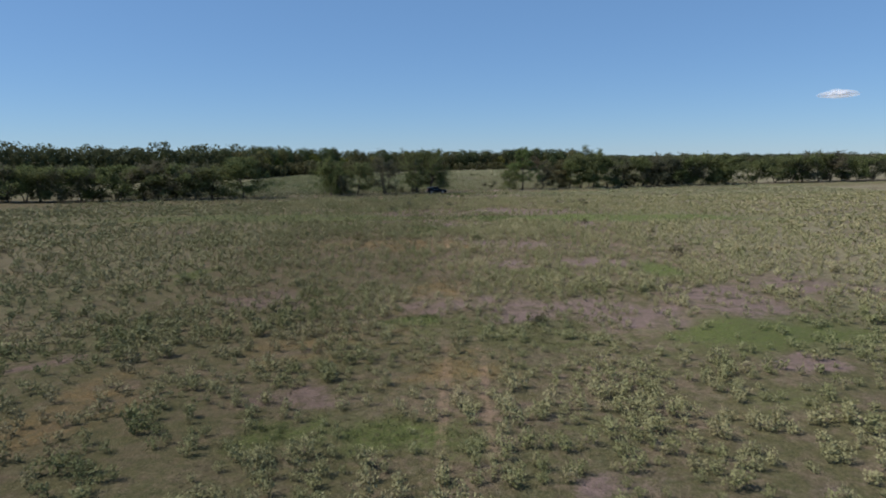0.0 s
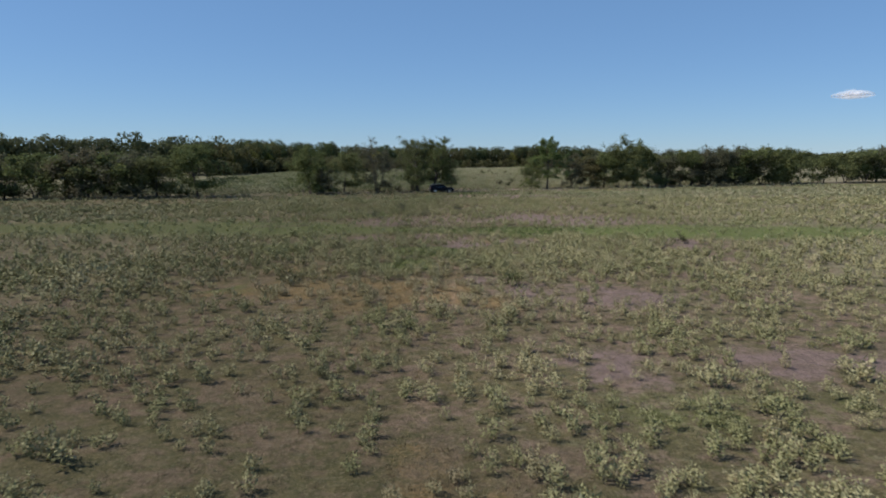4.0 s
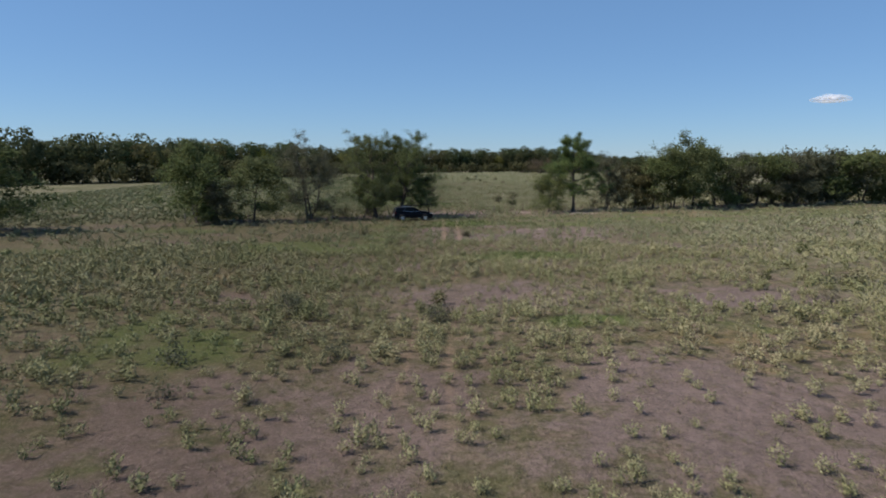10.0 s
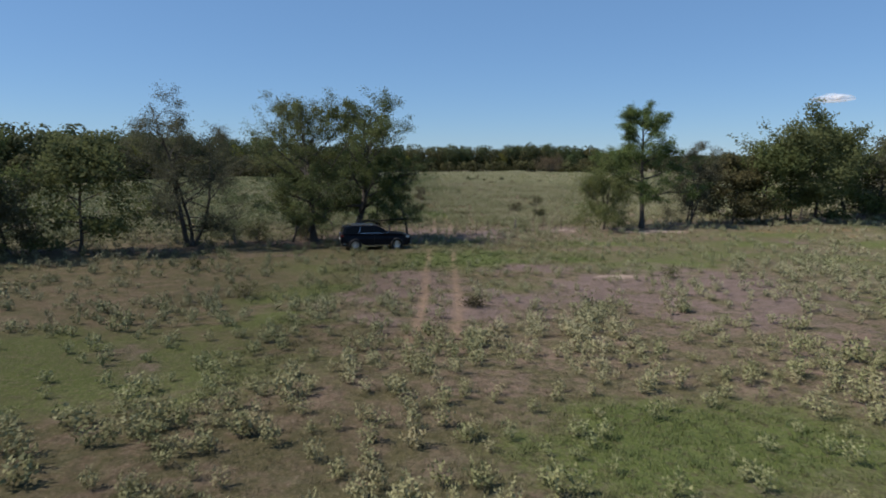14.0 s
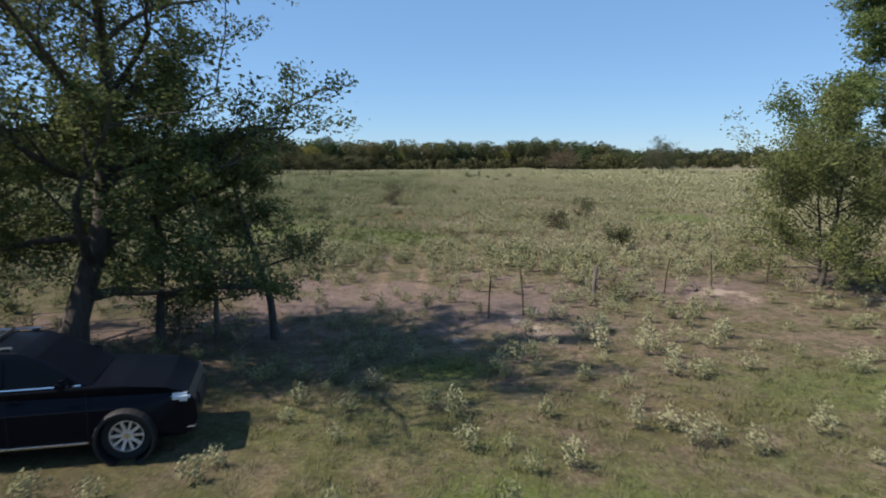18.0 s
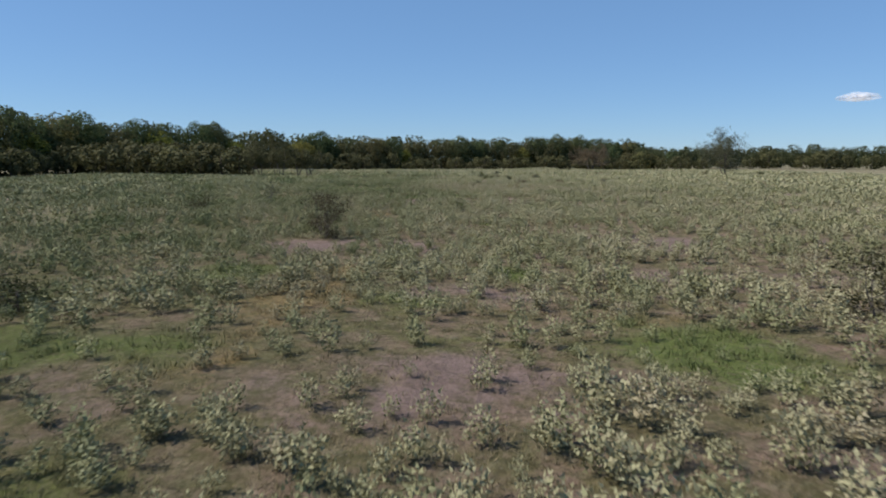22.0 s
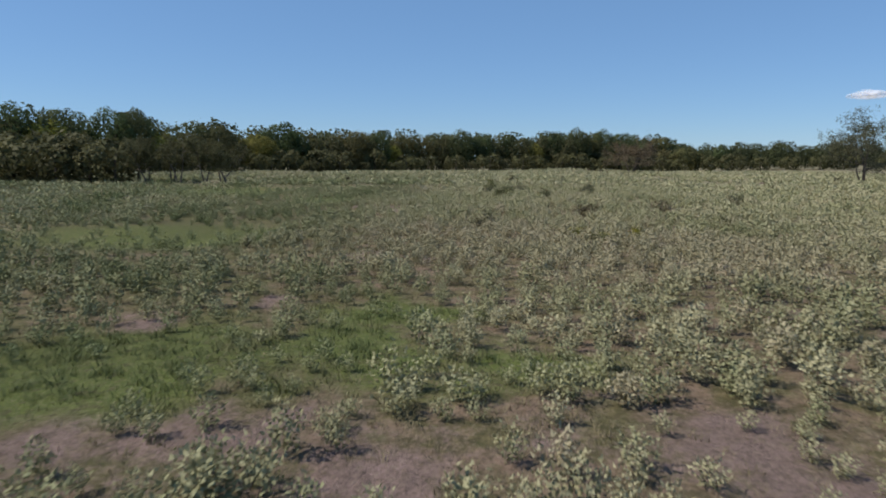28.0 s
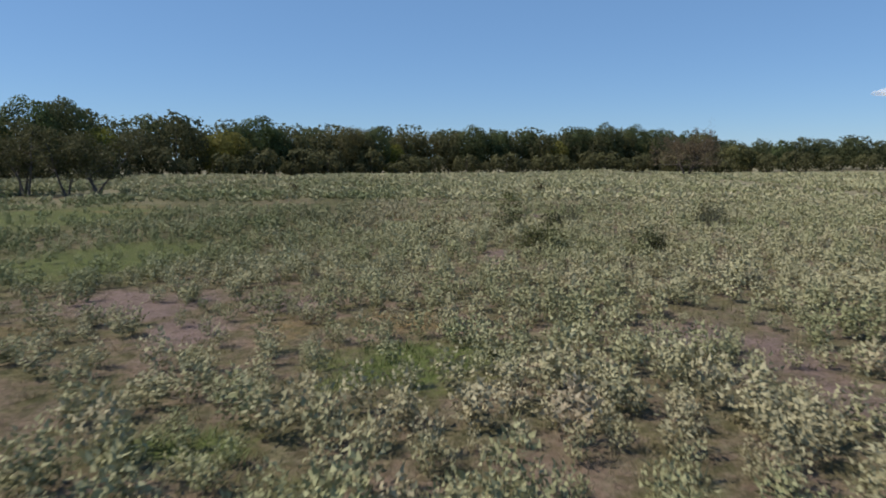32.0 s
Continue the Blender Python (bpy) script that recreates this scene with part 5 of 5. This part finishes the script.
def block(x0, x1, y0, y1, z0, z1, bevel=0.02):
    bm = bmesh.new()
    bmesh.ops.create_cube(bm, size=1.0, matrix=Matrix.LocRotScale(((x0 + x1) / 2, (y0 + y1) / 2, (z0 + z1) / 2), None, (x1 - x0, y1 - y0, z1 - z0)))
    bmesh.ops.bevel(bm, geom=bm.edges[:], offset=bevel, segments=2, affect="EDGES", clamp_overlap=True)
    return bm


def ring(r0, r1, y0, y1, n=32):
    """A ring round the y axis."""
    bm = bmesh.new()
    cross = [(r0, y0), (r1 * 0.97, y0), (r1, y0 + (y1 - y0) * 0.15), (r1, y1 - (y1 - y0) * 0.15), (r1 * 0.97, y1), (r0, y1)]
    rows = [[bm.verts.new((r * math.cos(2 * math.pi * k / n), y, r * math.sin(2 * math.pi * k / n))) for r, y in cross] for k in range(n)]
    for k in range(n):
        for i in range(len(cross)):
            j = (i + 1) % len(cross)
            bm.faces.new((rows[k][i], rows[k][j], rows[(k + 1) % n][j], rows[(k + 1) % n][i]))
    bmesh.ops.recalc_face_normals(bm, faces=bm.faces)
    return bm


def spoked_rim():
    bm = ring(0.235, 0.262, -0.09, 0.10)
    for k in range(10):
        a = 2 * math.pi * k / 10
        w = 0.018 if k % 2 else 0.024
        for y0, y1 in ((0.055, 0.085),):
            vs = []
            for r, hw in ((0.03, w * 1.1), (0.245, w)):
                for y in (y0, y1):
                    for s in (-1, 1):
                        vs.append(bm.verts.new((r * math.cos(a) - s * hw * math.sin(a), y - (0.25 - r) * 0.08, r * math.sin(a) + s * hw * math.cos(a))))
            for f in ((0, 1, 3, 2), (4, 5, 7, 6), (0, 1, 5, 4), (2, 3, 7, 6), (0, 2, 6, 4), (1, 3, 7, 5)):
                bm.faces.new([vs[i] for i in f])
    bmesh.ops.recalc_face_normals(bm, faces=bm.faces)
    return bm


car = tagged(new("car"), "black sport utility vehicle parked in the shade by the fence", "car")
XR, XF, RW = -1.52, 1.52, 0.375
lower = ([(-2.50, 0.42), (-2.42, 0.34), (XR - 0.46, 0.30)] + arc(XR, RW, 0.45, 190, -10, 14) + [(XR + 0.5, 0.27), (XF - 0.5, 0.27)]
         + arc(XF, RW, 0.45, 190, -10, 14) + [(2.36, 0.28), (2.50, 0.36), (2.56, 0.55), (2.54, 0.82), (2.44, 0.98), (2.10, 1.10), (1.50, 1.17), (1.15, 1.19),
         (0.0, 1.165), (-1.4, 1.18), (-2.38, 1.20), (-2.50, 1.10), (-2.54, 0.85), (-2.55, 0.60)])


def lower_in(x, z):
    nose = max(0.0, (abs(x) - 1.9)) ** 2 * (0.40 if x > 0 else 0.25)
    return 0.02 + nose + max(0.0, z - 0.95) * 0.18 + max(0.0, 0.45 - z) * 0.2


part("body", slab(lower, 0.965, 0.035, lower_in), M_PAINT, car, "glossy black lower body")
cabin = [(1.12, 1.16), (0.62, 1.46), (0.28, 1.66), (0.02, 1.745), (-0.6, 1.775), (-1.6, 1.755), (-2.16, 1.70), (-2.30, 1.60), (-2.44, 1.30), (-2.46, 1.16)]


def cabin_in(x, z):
    return 0.06 + (z - 1.16) * 0.33 + max(0.0, x - 0.2) * 0.05


part("cabin", slab(cabin, 0.965, 0.04, cabin_in), M_PAINT, car, "glossy black roof and pillars")
for s in (-1, 1):
    side = lambda x, z, s=s: s * (0.965 - cabin_in(x, z) + 0.003)
    for name, out in (("front_window", [(0.86, 1.24), (0.52, 1.46), (0.20, 1.63), (-0.10, 1.655), (-0.10, 1.23)]),
                      ("rear_window", [(-0.17, 1.23), (-0.17, 1.66), (-1.02, 1.665), (-1.12, 1.24)]),
                      ("quarter_window", [(-1.30, 1.25), (-1.16, 1.66), (-1.72, 1.65), (-2.14, 1.55), (-2.20, 1.27)])):
        part(name, panel(out, side, 0.006), M_GLASS, car, "dark tinted glass")
    side2 = lambda x, z, s=s: s * (0.965 - cabin_in(x, z) + 0.008)
    part("window_trim", panel([(0.90, 1.205), (0.90, 1.225), (-1.14, 1.225), (-1.14, 1.205)], side2, 0.012), M_CHROME, car, "bright chrome strip")
    part("pillar_trim", panel([(-1.27, 1.25), (-1.245, 1.25), (-1.09, 1.66), (-1.115, 1.66)], side2, 0.012), M_CHROME, car, "bright chrome strip")
    part("sill_trim", block(-0.98, 0.98, s * 0.935 - 0.02, s * 0.935 + 0.02, 0.30, 0.335, 0.008), M_CHROME, car, "bright chrome sill strip")
    part("roof_rail", block(-1.95, -0.05, s * 0.66 - 0.02, s * 0.66 + 0.02, 1.79, 1.825, 0.012), M_CHROME, car, "bright metal roof rail")
    for x in (-1.85, -0.95, -0.15):
        part("rail_foot", block(x - 0.06, x + 0.06, s * 0.66 - 0.02, s * 0.66 + 0.02, 1.735, 1.795, 0.01), M_BLACK, car)
    part("mirror", block(0.60, 0.76, s * 1.03 - 0.10, s * 1.03 + 0.10, 1.20, 1.36, 0.045), M_PAINT, car, "black door mirror")
    for x in (-0.02, -1.0):
        part("door_handle", block(x - 0.11, x + 0.09, s * 0.955 - 0.02, s * 0.955 + 0.02, 1.03, 1.065, 0.012), M_PAINT, car)
    for x0, z0, z1 in ((-0.135, 0.32, 1.20), (0.98, 0.40, 1.12)):
        part("door_gap", block(x0 - 0.004, x0 + 0.004, s * 0.947 - 0.004, s * 0.947 + 0.004, z0, z1, 0.001), M_BLACK, car, "dark shut line")
    part("headlight", block(2.16, 2.47, s * 0.74 - 0.16, s * 0.74 + 0.16, 0.84, 0.98, 0.045), M_LAMP, car, "clear headlight")
    part("tail_light", block(-2.545, -2.34, s * 0.76 - 0.17, s * 0.76 + 0.18, 0.99, 1.13, 0.035), M_TAIL, car, "red tail light")
    part("fog_light", block(2.46, 2.54, s * 0.66 - 0.06, s * 0.66 + 0.06, 0.46, 0.54, 0.02), M_LAMP, car)
    part("bumper_trim", block(2.30, 2.53, s * 0.76 - 0.06, s * 0.76 + 0.06, 0.385, 0.41, 0.008), M_CHROME, car, "chrome strip under the nose")
    part("rear_bumper_trim", block(-2.54, -2.0, s * 0.90 - 0.02, s * 0.90 + 0.02, 0.47, 0.495, 0.008), M_CHROME, car, "chrome strip")
    for x in (XR, XF):
        wheel = part("wheel", ring(0.26, RW, -0.13, 0.125), M_TYRE, car, "black tyre")
        wheel.location = (x, s * 0.845, RW)
        wheel.rotation_euler = (0, 0, 0 if s > 0 else math.pi)
        part("rim", spoked_rim(), M_RIM, wheel, "ten-spoke silver alloy rim")
        hub = part("hub_cap", ring(0.004, 0.05, 0.04, 0.09, 16), M_CHROME, wheel)
        disc = part("brake_disc", ring(0.03, 0.17, -0.02, 0.01, 24), M_BLACK, wheel)
        part("wheel_arch", ring(0.40, 0.455, -0.35, 0.05, 28), M_BLACK, car, "dark wheel arch lining").location = (x, s * 0.80, RW)
glass = panel([(-0.62, 1.26), (0.62, 1.26), (0.56, 1.56), (-0.56, 1.56)], lambda x, z: 1.0, 0.01)
glass.transform(Matrix(((0, -1, 0.46, -2.03), (1, 0, 0, 0), (0, 0, 1, 0), (0, 0, 0, 1))))
part("rear_glass", glass, M_GLASS, car, "dark tinted rear glass")
glass = panel([(-0.70, 1.20), (0.70, 1.20), (0.58, 1.65), (-0.58, 1.65)], lambda x, z: 1.0, 0.01)
glass.transform(Matrix(((0, 1, -1.85, 2.265), (1, 0, 0, 0), (0, 0, 1, 0), (0, 0, 0, 1))))
part("windscreen", glass, M_GLASS, car, "dark windscreen")
part("grille", block(2.49, 2.575, -0.52, 0.52, 0.62, 0.86, 0.02), M_BLACK, car, "black grille")
part("rear_spoiler", block(-2.36, -2.10, -0.60, 0.60, 1.66, 1.70, 0.015), M_PAINT, car)
part("number_plate", block(-2.57, -2.545, -0.16, 0.16, 0.72, 0.86, 0.004), M_PLATE, car, "pale number plate")
for x in (-1.5, -0.5):
    part("cross_bar", block(x - 0.03, x + 0.03, -0.66, 0.66, 1.80, 1.825, 0.01), M_BLACK, car)
car.matrix_basis = pose(-6.68, 179.2, float(ground_z(-6.68, 179.2)) + 0.005, 0, 0, 13.7)
